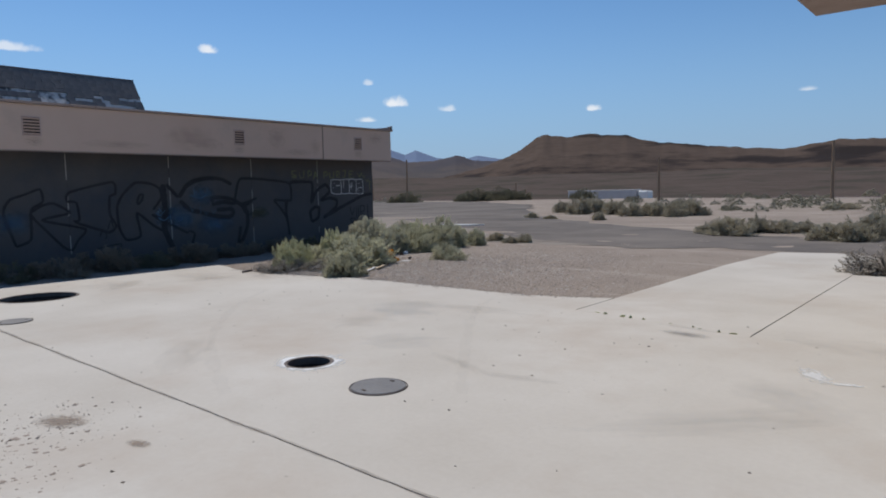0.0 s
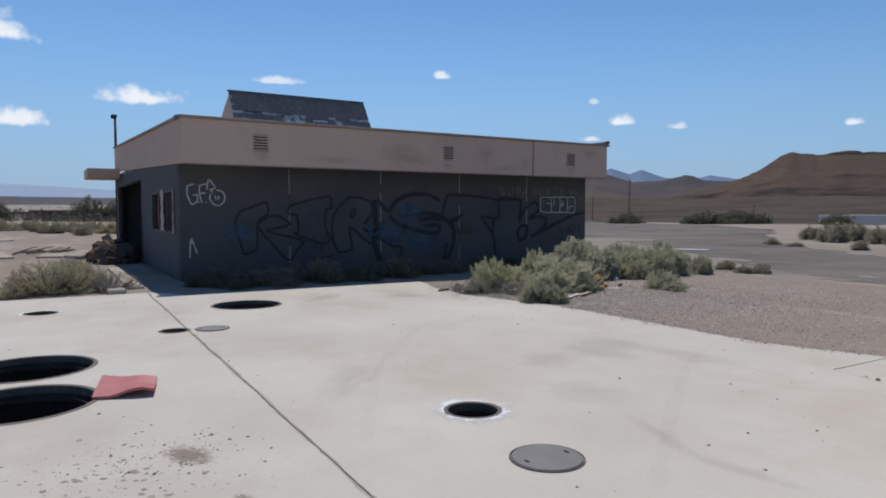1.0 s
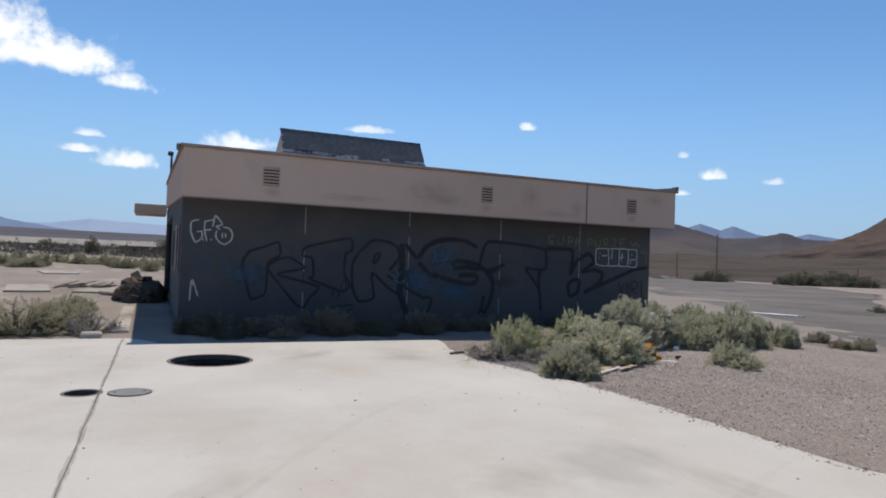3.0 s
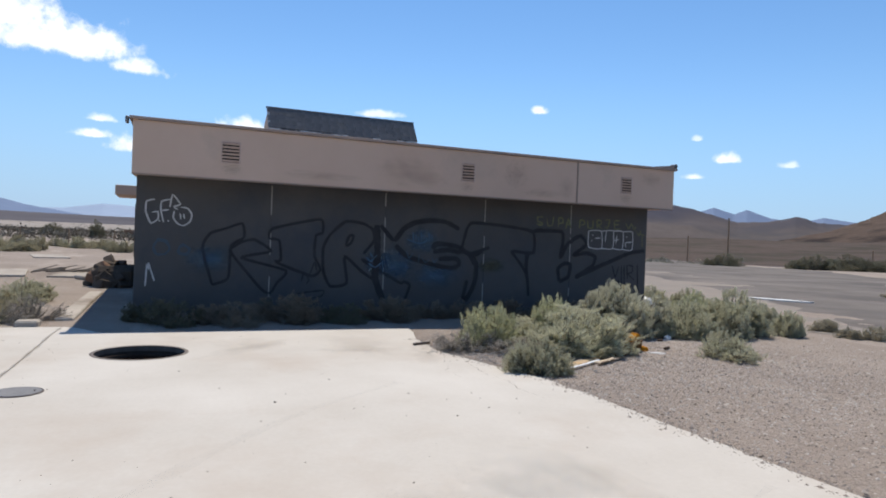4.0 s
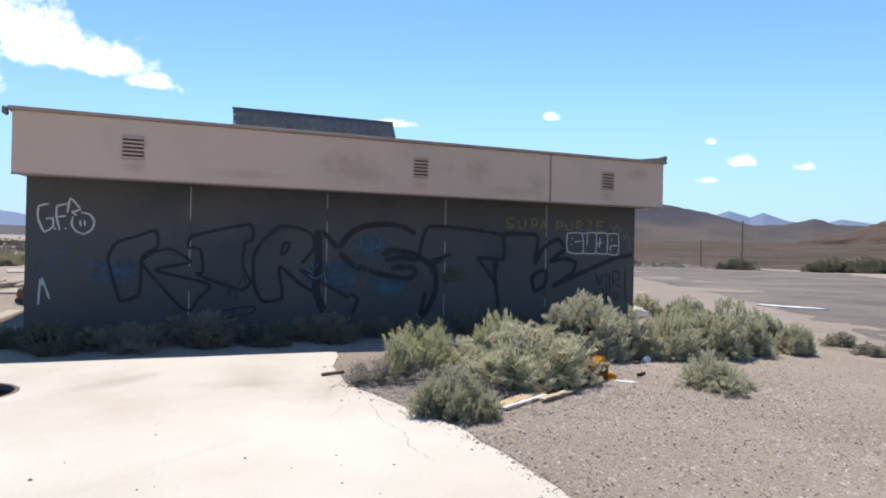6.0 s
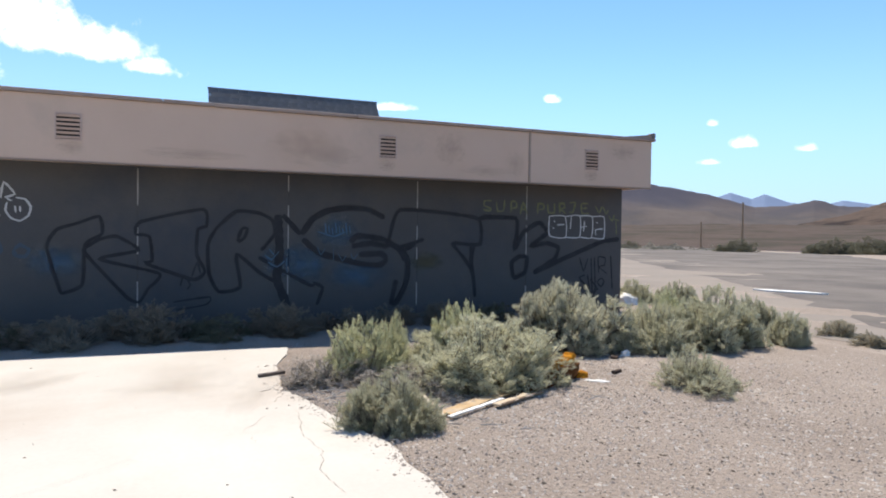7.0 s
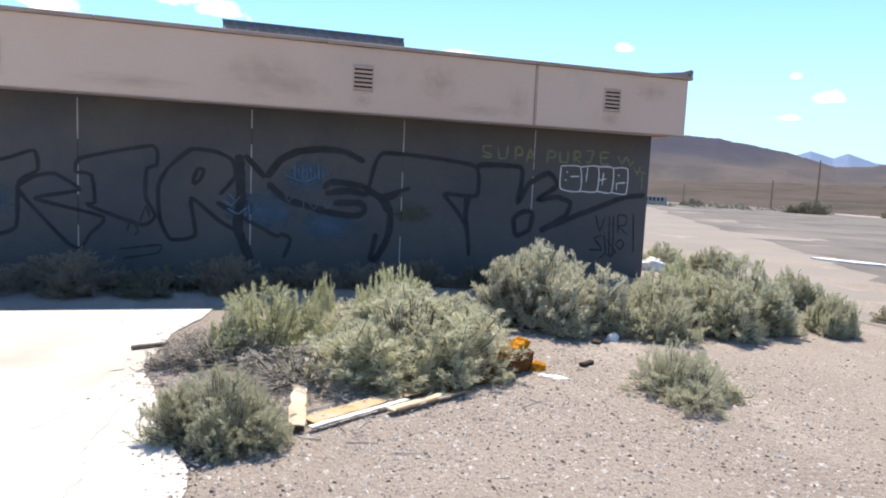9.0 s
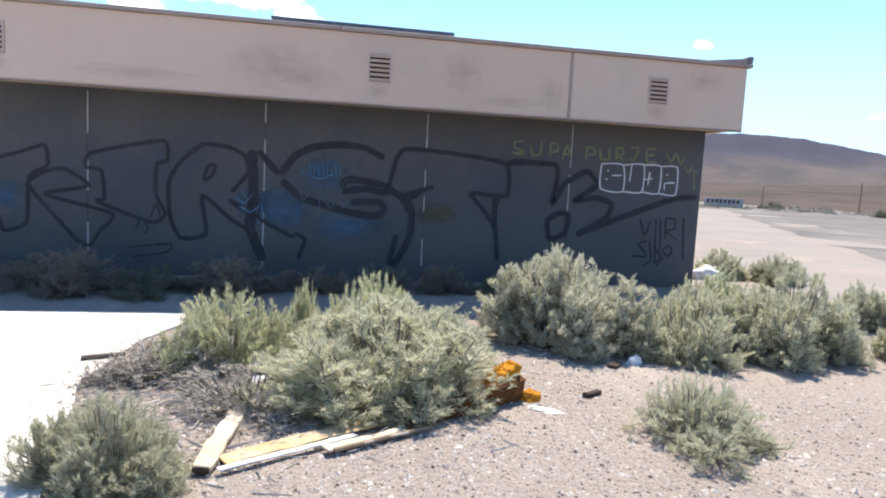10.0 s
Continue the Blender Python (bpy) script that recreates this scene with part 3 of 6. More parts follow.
def vent(parent, y0, y1):
    v = thing("vent", "slatted vent in the stucco fascia", "vent")
    del v["category"]
    v.parent = parent
    zl, zh = 2.73, 3.09
    # A near-black sheet paints the shade behind the slats.
    part("backing", boxed(FX - 0.03, FX + 0.004, y0, y1, zl, zh), M_dark, v)
    bm = bmesh.new()
    for a in ((y0 - 0.012, y0 + 0.01, zl - 0.012, zh + 0.012), (y1 - 0.01, y1 + 0.012, zl - 0.012, zh + 0.012)):
        box(bm, FX, FX + 0.016, *a)
    for a in ((y0 + 0.011, y1 - 0.011, zl - 0.012, zl + 0.008), (y0 + 0.011, y1 - 0.011, zh - 0.008, zh + 0.012)):
        box(bm, FX, FX + 0.016, *a)
    part("frame", bm, M_slat, v)
    n = 6
    for i in range(n):
        z = zl + (i + 0.5) * (zh - zl) / n
        part("slat", boxed(-0.003, 0.003, -(y1 - y0) / 2 + 0.012, (y1 - y0) / 2 - 0.012, -0.021, 0.021, 0, pose(FX + 0.012, (y0 + y1) / 2, z, 0, 38, 0)), M_slat, v)


def fascia_bm(a, b, za, zb, thick, normal):
    """A fascia board from a to b in plan, whose ends lie za and zb above the base height."""
    bm = bmesh.new()
    vs = []
    for (x, y), dz in ((a, za), (b, zb)):
        for off in (0, -thick):
            for z in (ZB + dz, ZT + dz):
                vs.append(bm.verts.new((x + normal[0] * off, y + normal[1] * off, z)))
    bmesh.ops.convex_hull(bm, input=vs)
    return bm


def build_building():
    b = thing("abandoned_building", "dark grey graffiti-covered flat-roofed building with a wide tan fascia", "building", at=(0, 0, 0))
    # front wall in panels between the caulked joints
    ys = [Y0, 5.83, 8.13, 10.42, 12.65, Y1]
    for ya, yb in zip(ys, ys[1:]):
        part("wall_panel", boxed(X0 - 0.2, X0, ya + 0.006, yb - 0.006, -0.1, 2.6, 0.004), M_wall, b)
    part("wall_core", boxed(X0 - 0.24, X0 - 0.012, Y0 + 0.02, Y1 - 0.02, -0.1, 2.6), M_wall, b)
    rnd = random.Random(5)
    for y in ys[1:-1]:
        z = 2.43
        while z > 0.3:
            ln = rnd.uniform(0.25, 0.75) if z > 1.6 else rnd.uniform(0.1, 0.5)
            part("joint_caulk", boxed(X0 - 0.012, X0 + 0.003, y - 0.010, y + 0.010, max(0.1, z - ln), z), M_caulk, b)
            z -= ln + rnd.uniform(0.05, 0.45)
    # side wall with its window and doorway
    wz0, wz1, wx0, wx1 = 0.97, 1.96, -19.4, -15.75
    dx0, dx1, dz = -29.2, -21.6, 2.42
    for a in ((wx1, X0 - 0.2, -0.1, 2.8), (wx0, wx1, -0.1, wz0), (wx0, wx1, wz1, 2.8), (dx1, wx0, -0.1, 2.8), (dx0, dx1, dz, 2.8), (X1, dx0, -0.1, 2.8)):
        part("side_wall", boxed(a[0], a[1], Y0, Y0 + 0.2, a[2], a[3]), M_wall, b)
    part("rear_wall", boxed(X1 - 0.2, X1, Y0, Y1, -0.1, 3.0), M_wall, b)
    part("far_side_wall", boxed(X1, X0 - 0.241, Y1 - 0.2, Y1, -0.1, 2.8), M_wall, b)
    # Added floor and partition, near-black so window and doorway look dark.
    part("interior_floor", boxed(X1, X0 - 0.25, Y0 + 0.201, Y1 - 0.201, -0.1, 0.02), M_dark, b)
    part("interior_partition", boxed(X1, X0 - 0.25, Y0 + 3.4, Y0 + 3.5, 0.02, 2.78), M_dark, b)
    # window
    w = thing("window", "broken side window with torn reddish curtains", "window")
    del w["category"]
    w.parent = b
    bm = bmesh.new()
    for x in (wx0, -18.1, -16.95, wx1 - 0.07):
        box(bm, x, x + 0.07, Y0 - 0.02, Y0 + 0.08, wz0, wz1)
    box(bm, wx0 + 0.07, wx1 - 0.07, Y0 - 0.018, Y0 + 0.078, wz0, wz0 + 0.05)
    box(bm, wx0 + 0.07, wx1 - 0.07, Y0 - 0.018, Y0 + 0.078, wz1 - 0.05, wz1)
    part("window_frame", bm, M_wframe, w, "pale metal window frame")
    def jagged(name, x0, x1, z0, z1, mat, label, deep, torn):
        """A thin upright board whose edges are broken unevenly."""
        bm = bmesh.new()
        rows = 9
        left = [(x0 + rnd.uniform(0, torn), z0 + (z1 - z0) * k / rows) for k in range(rows + 1)]
        right = [(x1 - rnd.uniform(0, torn), z0 + (z1 - z0) * k / rows) for k in range(rows + 1)]
        v = [[bm.verts.new((x, Y0 + deep + t, z)) for x, z in side] for t in (0, 0.02) for side in (left, right)]
        for k in range(rows):
            bm.faces.new((v[0][k], v[1][k], v[1][k + 1], v[0][k + 1]))
            bm.faces.new((v[2][k], v[2][k + 1], v[3][k + 1], v[3][k]))
            bm.faces.new((v[0][k], v[0][k + 1], v[2][k + 1], v[2][k]))
            bm.faces.new((v[1][k], v[3][k], v[3][k + 1], v[1][k + 1]))
        bmesh.ops.recalc_face_normals(bm, faces=bm.faces)
        part(name, bm, mat, w, label)
    for x0, x1 in ((-19.25, -18.95), (-18.5, -18.1), (-17.0, -16.72), (-16.4, -16.12)):
        jagged("curtain", x0, x1, wz0 + 0.05, wz1 - 0.05, M_shadow_red, "torn reddish curtain", 0.09, 0.16)
    jagged("window_board", -17.85, -17.2, wz0 + 0.05, wz1 + 0.03, M_slat, "pale peeling window board", -0.03, 0.2)
    jagged("window_board", -16.05, -15.84, wz0 + 0.02, wz1 - 0.03, M_slat, "pale peeling window board", -0.03, 0.12)
    for x in (dx0, dx1 - 0.12):
        part("door_jamb", boxed(x, x + 0.12, Y0 - 0.01, Y0 + 0.1, 0, dz), M_wall, b)
    # fascia, soffit, caps
    rise = 0.62
    front_l = part("fascia_panel", box(bmesh.new(), FX - 0.12, FX, FY0, 12.295, ZB, ZT, 0.006), M_fascia, b, "stained tan stucco fascia")
    part("fascia_panel", box(bmesh.new(), FX - 0.12, FX, 12.305, FY1, ZB, ZT, 0.006), M_fascia, b, "stained tan stucco fascia")
    part("seam_cover", boxed(FX - 0.1, FX - 0.006, 12.29, 12.31, ZB, ZT), M_joint, b, "dark fascia seam")
    part("conduit", rod(bmesh.new(), (FX + 0.01, 12.27, ZB), (FX + 0.01, 12.27, ZT), 0.01, 0.01), M_cap, b, "thin conduit on the fascia")
    part("fascia_panel", fascia_bm((FX - 0.13, FY0), (X1 - 0.1, FY0), 0.0, rise, 0.12, (0, -1)), M_fascia, b)
    part("fascia_panel", fascia_bm((FX - 0.13, FY1), (X1 - 0.1, FY1), 0.0, 0.15, 0.12, (0, 1)), M_fascia, b)
    part("drip_edge", boxed(FX - 0.05, FX + 0.008, FY0, FY1, ZB - 0.022, ZB - 0.001, 0.004), M_cap, b, "rusty drip edge under the fascia")
    part("soffit", boxed(X0 + 0.004, FX - 0.125, FY0 + 0.125, FY1 - 0.125, ZB + 0.03, ZB + 0.06), M_fascia, b, "tan soffit")
    part("roof", boxed(X1, FX - 0.125, FY0 + 0.125, FY1 - 0.125, 2.82, 2.95), M_felt, b, "flat roof deck")
    bm = bmesh.new()
    for y0, y1 in ((FY0 - 0.06, 6.2), (6.2, 9.1), (9.1, 12.3), (12.3, FY1 + 0.06)):
        box(bm, FX - 0.2, FX + 0.05, y0 + 0.003, y1 - 0.003, ZT, ZT + 0.055, 0.008)
    part("parapet_cap", bm, M_cap, b, "rusty brown parapet cap")
    cap = bmesh.new()
    vs = [cap.verts.new((x, y, z + dz)) for x, z in ((FX - 0.21, ZT), (X1 - 0.1, ZT + rise)) for y in (FY0 - 0.05, FY0 + 0.16) for dz in (0.003, 0.055)]
    bmesh.ops.convex_hull(cap, input=vs)
    part("parapet_cap", cap, M_cap, b, "rusty brown parapet cap")
    cap = bmesh.new()
    vs = [cap.verts.new((x, y, z + dz)) for x, z in ((FX - 0.21, ZT), (X1 - 0.1, ZT + 0.15)) for y in (FY1 - 0.16, FY1 + 0.05) for dz in (0.003, 0.055)]
    bmesh.ops.convex_hull(cap, input=vs)
    part("parapet_cap", cap, M_cap, b, "rusty brown parapet cap")
    # upturned corner flashing
    cap = bmesh.new()
    vs = [cap.verts.new(p) for p in ((FX + 0.03, 14.3, ZT + 0.056), (FX + 0.03, FY1 - 0.02, ZT + 0.056), (FX + 0.03, FY1 - 0.02, ZT + 0.13), (FX - 0.16, 14.3, ZT + 0.056), (FX - 0.16, FY1 - 0.02, ZT + 0.056), (FX - 0.16, FY1 - 0.02, ZT + 0.13))]
    bmesh.ops.convex_hull(cap, input=vs)
    part("flashing", cap, M_cap, b, "bent corner flashing")
    part("gutter_end", box(bmesh.new(), FX - 0.12, FX + 0.06, FY1 - 0.03, FY1 + 0.05, ZT + 0.06, ZT + 0.16, 0.015), M_lid, b, "grey bent gutter end")
    part("gutter_end", box(bmesh.new(), FX - 0.12, FX + 0.06, FY0 - 0.12, FY0 - 0.062, ZT - 0.07, ZT + 0.04, 0.015), M_lid, b, "grey bent gutter end")
    for y0, y1 in ((4.83, 5.14), (9.49, 9.77), (13.46, 13.74)):
        vent(b, y0, y1)
    # canopy over the rear doorway
    part("door_canopy", box(bmesh.new(), -29.9, -27.6, 2.33, FY0 - 0.002, 2.72, 3.06, 0.02), M_fascia, b, "flat tan door canopy")
    # saltbox roof lantern
    rx, rz, ex, ez, ya, yb = -27.2, 6.2, -25.15, 3.3, 7.25, 12.95
    bm = bmesh.new()
    vs = [bm.verts.new((x, y, z)) for y in (ya + 0.05, yb - 0.05) for x, z in ((rx, rz - 0.05), (ex - 0.05, ez), (ex - 0.05, 2.95), (-31.4, 2.95), (-31.4, 3.9))]
    bmesh.ops.convex_hull(bm, input=vs)
    part("gable_wall", bm, M_fascia, b, "tan gable end of the roof lantern")
    d = Vector((ex - rx, 0, ez - rz))
    ln = d.length
    d.normalize()
    nrm = Vector((-d.z, 0, d.x))
    bm = bmesh.new()
    vs = [bm.verts.new(Vector((rx, y, rz)) + d * s + nrm * h) for y in (ya, yb) for s in (0, ln) for h in (-0.05, 0.0)]
    bmesh.ops.convex_hull(bm, input=vs)
    roof = part("lantern_roof", bm, M_felt, b, "steep grey shingled roof with a torn lower band")
    part("ridge_cap", boxed(rx - 0.12, rx + 0.05, ya - 0.02, yb + 0.02, rz - 0.01, rz + 0.035, 0.01), M_shingle, roof)
    rows, cols = 16, 18
    pitch = 0.195
    wid = (yb - ya) / cols
    sh = bmesh.new()
    box(sh, -0.115, 0.105, -wid / 2 + 0.003, wid / 2 - 0.003, 0.0, 0.024)
    me = bpy.data.meshes.new("shingle")
    sh.to_mesh(me)
    sh.free()
    me.materials.append(M_shingle)
    ang = math.degrees(math.atan2(-d.z, d.x))
    for r in range(rows):
        for c in range(cols):
            s = 0.12 + r * pitch
            bare = 0.95 < s < 1.6 and fbm(c * 0.45, r * 0.9, 3) > -0.16 + 0.2 * abs(s - 1.25)
            if bare:
                continue
            y = ya + (c + 0.5 + (0.25 if r % 2 else -0.0)) * wid
            y = min(y, yb - wid / 2)
            p = Vector((rx, y, rz)) + d * (s + rnd.uniform(-0.012, 0.012)) + nrm * (0.010 + (0.004 if (r + c) % 2 else 0))
            shared("shingle", me, roof, pose(*p, 0, ang + rnd.uniform(-1.5, 4.0), rnd.uniform(-0.6, 0.6)))
    return b


building = build_building()


M_walk = material("dusty_walk_concrete", (0.34, 0.295, 0.25), (0.52, 0.465, 0.40), 0.9, 24, 0.9, 0.3, 0.35, (0.18, 0.14, 0.11), 0.6, (0.5, 0.75))


def build_walk():
    bm = boxed(-19.6, -14.3, 2.36, 2.64, -0.1, 0.03, 0.02)
    tagged(part("kerb_strip", bm, M_walk), "pale concrete kerb strip beside the side wall", "kerb", kind="structure")
    bm = boxed(-13.85, -13.55, 1.95, 2.26, -0.05, 0.07, 0.025)
    tagged(part("kerb_block", bm, M_walk), "tan broken kerb block at the apron corner", "kerb")


build_walk()


def build_roof_pole():
    p = thing("light_pole", "dark thin lamp pole with a small hooked head", "pole")
    part("shaft", rod(bmesh.new(), (-30.9, 3.55, 0), (-30.9, 3.55, 5.35), 0.06, 0.045), M_shaft, p)
    part("head", boxed(-31.05, -30.75, 3.4, 3.62, 5.3, 5.45, 0.03), M_shaft, p)


build_roof_pole()


def build_canopy():
    c = thing("fuel_canopy", "tan flat fuel canopy on steel columns", "canopy")
    part("deck", boxed(-2.15, 6.5, 4.2, 11.72, 4.03, 4.55, 0.02), M_fascia, c)
    part("fascia_trim", boxed(-2.2, 6.55, 4.15, 11.77, 4.0, 4.03, 0.0), M_cap, c, "brown lower trim")
    for x in (1.9, 4.6):
        part("column", boxed(x - 0.12, x + 0.12, 7.9, 8.14, 0, 4.0, 0.01), M_cap, c)


build_canopy()


# ---- stains and paint marks ----
def spot_material(name, dark, light, strength, scale, edge=0.5):
    """Paint or dirt that thins out raggedly towards the rim of its patch."""
    m = bpy.data.materials.new(name)
    m.use_nodes = True
    t = m.node_tree
    n, l = t.nodes, t.links
    p = n["Principled BSDF"]
    p.inputs["Roughness"].default_value = 0.9
    co = n.new("ShaderNodeTexCoord")
    ln = n.new("ShaderNodeVectorMath")
    ln.operation = "LENGTH"
    l.new(co.outputs["Object"], ln.inputs[0])
    oi = n.new("ShaderNodeObjectInfo")
    ad = n.new("ShaderNodeVectorMath")
    ad.operation = "MULTIPLY_ADD"
    ad.inputs[1].default_value = (1, 1, 1)
    l.new(co.outputs["Object"], ad.inputs[0])
    l.new(oi.outputs["Location"], ad.inputs[2])
    nz = n.new("ShaderNodeTexNoise")
    nz.inputs["Scale"].default_value, nz.inputs["Detail"].default_value, nz.inputs["Roughness"].default_value = scale, 7, 0.65
    l.new(ad.outputs[0], nz.inputs["Vector"])
    fall = wmath("SUBTRACT", 1.0, ln.outputs["Value"], tree=t)
    v = wmath("ADD", wmath("MULTIPLY", fall, 0.9, tree=t), wmath("MULTIPLY", wmath("SUBTRACT", nz.outputs["Fac"], 0.5, tree=t), 1.7, tree=t), tree=t)
    r = n.new("ShaderNodeMapRange")
    l.new(v, r.inputs["Value"])
    r.inputs["From Min"].default_value, r.inputs["From Max"].default_value, r.inputs["To Max"].default_value = 0.1, 0.1 + edge, strength
    rim = n.new("ShaderNodeMapRange")
    l.new(fall, rim.inputs["Value"])
    rim.inputs["From Max"].default_value = 0.25
    fac = wmath("MULTIPLY", r.outputs[0], rim.outputs[0], tree=t)
    mc = n.new("ShaderNodeMix")
    mc.data_type = "RGBA"
    l.new(nz.outputs["Fac"], mc.inputs[0])
    mc.inputs[6].default_value, mc.inputs[7].default_value = (*dark, 1), (*light, 1)
    l.new(mc.outputs[2], p.inputs["Base Color"])
    tr = n.new("ShaderNodeBsdfTransparent")
    mx = n.new("ShaderNodeMixShader")
    l.new(fac, mx.inputs[0])
    l.new(tr.outputs[0], mx.inputs[1])
    l.new(p.outputs[0], mx.inputs[2])
    l.new(mx.outputs[0], n["Material Output"].inputs[0])
    return m


def decal(name, label, mat, m, size, parent, inner=0.0):
    k = 32
    bm = bmesh.new()
    ring = [bm.verts.new((math.cos(2 * math.pi * i / k), math.sin(2 * math.pi * i / k), 0)) for i in range(k)]
    if inner:
        hole = [bm.verts.new((inner * math.cos(2 * math.pi * i / k), inner * math.sin(2 * math.pi * i / k), 0)) for i in range(k)]
        for i in range(k):
            bm.faces.new((hole[i], ring[i], ring[(i + 1) % k], hole[(i + 1) % k]))
    else:
        bm.faces.new(ring)
    ob = part(name, bm, mat, parent, label)
    ob.matrix_local = m @ Matrix.Diagonal((size[0], size[1], 1, 1))
    return ob


def overspray_material(name, colour, cover):
    """A thin dusting of spray paint, through which the wall shows."""
    m = bpy.data.materials.new(name)
    m.use_nodes = True
    t = m.node_tree
    p = t.nodes["Principled BSDF"]
    p.inputs["Base Color"].default_value, p.inputs["Roughness"].default_value = (*colour, 1), 0.85
    co, nz, r = t.nodes.new("ShaderNodeTexCoord"), t.nodes.new("ShaderNodeTexNoise"), t.nodes.new("ShaderNodeMapRange")
    nz.inputs["Scale"].default_value, nz.inputs["Detail"].default_value = 5, 6
    t.links.new(co.outputs["Object"], nz.inputs["Vector"])
    t.links.new(nz.outputs["Fac"], r.inputs["Value"])
    r.inputs["From Min"].default_value, r.inputs["From Max"].default_value = 0.3, 0.7
    r.inputs["To Min"].default_value, r.inputs["To Max"].default_value = cover * 0.5, cover * 1.4
    mx, tr = t.nodes.new("ShaderNodeMixShader"), t.nodes.new("ShaderNodeBsdfTransparent")
    t.links.new(r.outputs[0], mx.inputs[0])
    t.links.new(tr.outputs[0], mx.inputs[1])
    t.links.new(p.outputs[0], mx.inputs[2])
    t.links.new(mx.outputs[0], t.nodes["Material Output"].inputs[0])
    return m


M_black_soft = overspray_material("black_overspray", (0.02, 0.02, 0.024), 0.34)
M_tyre = overspray_material("faint_tyre_mark", (0.27, 0.245, 0.22), 0.03)
M_dirt_line = overspray_material("dirt_along_joint", (0.26, 0.215, 0.17), 0.24)
M_spot_white = spot_material("thin_white_paint", (0.66, 0.65, 0.62), (0.78, 0.77, 0.75), 0.85, 3.0)
M_halo_soft = spot_material("white_ring_paint", (0.70, 0.70, 0.69), (0.80, 0.80, 0.79), 0.95, 1.2, 0.25)
M_spot_brown = spot_material("dry_mud_stain", (0.20, 0.145, 0.105), (0.34, 0.27, 0.215), 0.6, 4.5)
M_spot_tan = spot_material("faint_rust_stain", (0.40, 0.315, 0.24), (0.48, 0.39, 0.31), 0.18, 2.2, 0.9)
M_spot_grey = spot_material("faint_grey_stain", (0.33, 0.315, 0.295), (0.42, 0.40, 0.375), 0.15, 2.0, 0.9)
M_spot_smear = spot_material("brown_smear", (0.30, 0.235, 0.18), (0.40, 0.33, 0.265), 0.17, 4.0, 0.9)
M_spot_grey_dark = spot_material("grey_damp_patch", (0.20, 0.19, 0.175), (0.30, 0.285, 0.265), 0.5, 5.0, 0.7)
M_spot_blue = spot_material("blue_overspray", (0.045, 0.095, 0.16), (0.09, 0.19, 0.29), 0.6, 3.2, 0.7)
M_spot_ochre = spot_material("ochre_overspray", (0.095, 0.085, 0.042), (0.135, 0.118, 0.06), 0.65, 2.4, 0.8)
M_spot_damp = spot_material("fascia_damp_stain", (0.33, 0.22, 0.14), (0.43, 0.31, 0.21), 0.20, 3.6, 0.9)


def slab_stains():
    apron = bpy.data.objects["pavement"]
    rnd = random.Random(77)
    decal("stain", "brown mud stain", M_spot_brown, pose(-4.55, 1.76, 0.003, 0, 0, 20), (0.26, 0.14), apron)
    decal("stain", "brown mud stain", M_spot_brown, pose(-3.74, 1.89, 0.0034, 0, 0, 10), (0.12, 0.06), apron)
    decal("stain", "brown mud stain", M_spot_brown, pose(-4.11, 1.07, 0.003, 0, 0, 40), (0.22, 0.12), apron)
    decal("stain", "faint brown smear", M_spot_smear, pose(-3.35, 4.45, 0.0062, 0, 0, -18), (0.55, 0.10), apron)
    decal("stain", "faint brown smear", M_spot_smear, pose(-2.7, 4.37, 0.0064, 0, 0, 10), (0.45, 0.10), apron)
    decal("stain", "grey damp patch beside a crack", M_spot_grey_dark, pose(-2.24, 6.62, 0.0066, 0, 0, -8), (0.32, 0.13), apron)
    decal("stain", "white scuff mark", M_spot_white, pose(-0.92, 5.75, 0.003, 0, 0, 30), (0.12, 0.28), apron)
    decal("stain", "white scuff mark", M_spot_white, pose(-0.7, 5.62, 0.0035, 0, 0, 100), (0.05, 0.17), apron)
    decal("stain", "grey weed stain on a crack", M_spot_grey, pose(-2.3, 6.93, 0.004, 0, 0, -8), (0.45, 0.09), apron)
    for i in range(20):
        x, y = rnd.uniform(-11.8, 1.5), rnd.uniform(2.9, 7.2)
        if any(math.hypot(x - h[0], y - h[1]) < 1.0 for h in HOLES.values()):
            continue
        decal("stain", "faint brown stain", M_spot_tan if i % 3 else M_spot_grey, pose(x, y, 0.0022 + 0.0002 * i, 0, 0, rnd.uniform(0, 180)), (rnd.uniform(0.4, 1.3), rnd.uniform(0.25, 0.6)), apron)


def hairline(points, width, seed):
    """A ragged hairline crack lying on the concrete."""
    v, f, rnd = [], [], random.Random(seed)
    for (ax, ay), (bx, by) in zip(points, points[1:]):
        n = max(2, int(math.hypot(bx - ax, by - ay) / 0.03))
        for i in range(n):
            u = i / n
            x, y = ax + (bx - ax) * u, ay + (by - ay) * u
            x, y = x + 0.03 * fbm(x * 7, y * 7, seed), y + 0.03 * fbm(x * 7, y * 7, seed + 9)
            w = width * rnd.uniform(0.25, 1.0)
            v += [(x - w, y - w * 0.4, 0.0016), (x + w, y + w * 0.4, 0.0016)]
    f = [(k, k + 1, k + 3, k + 2) for k in range(0, len(v) - 2, 2)]
    shared("crack", mesh_of("crack", v, f, M_joint), bpy.data.objects["pavement"])


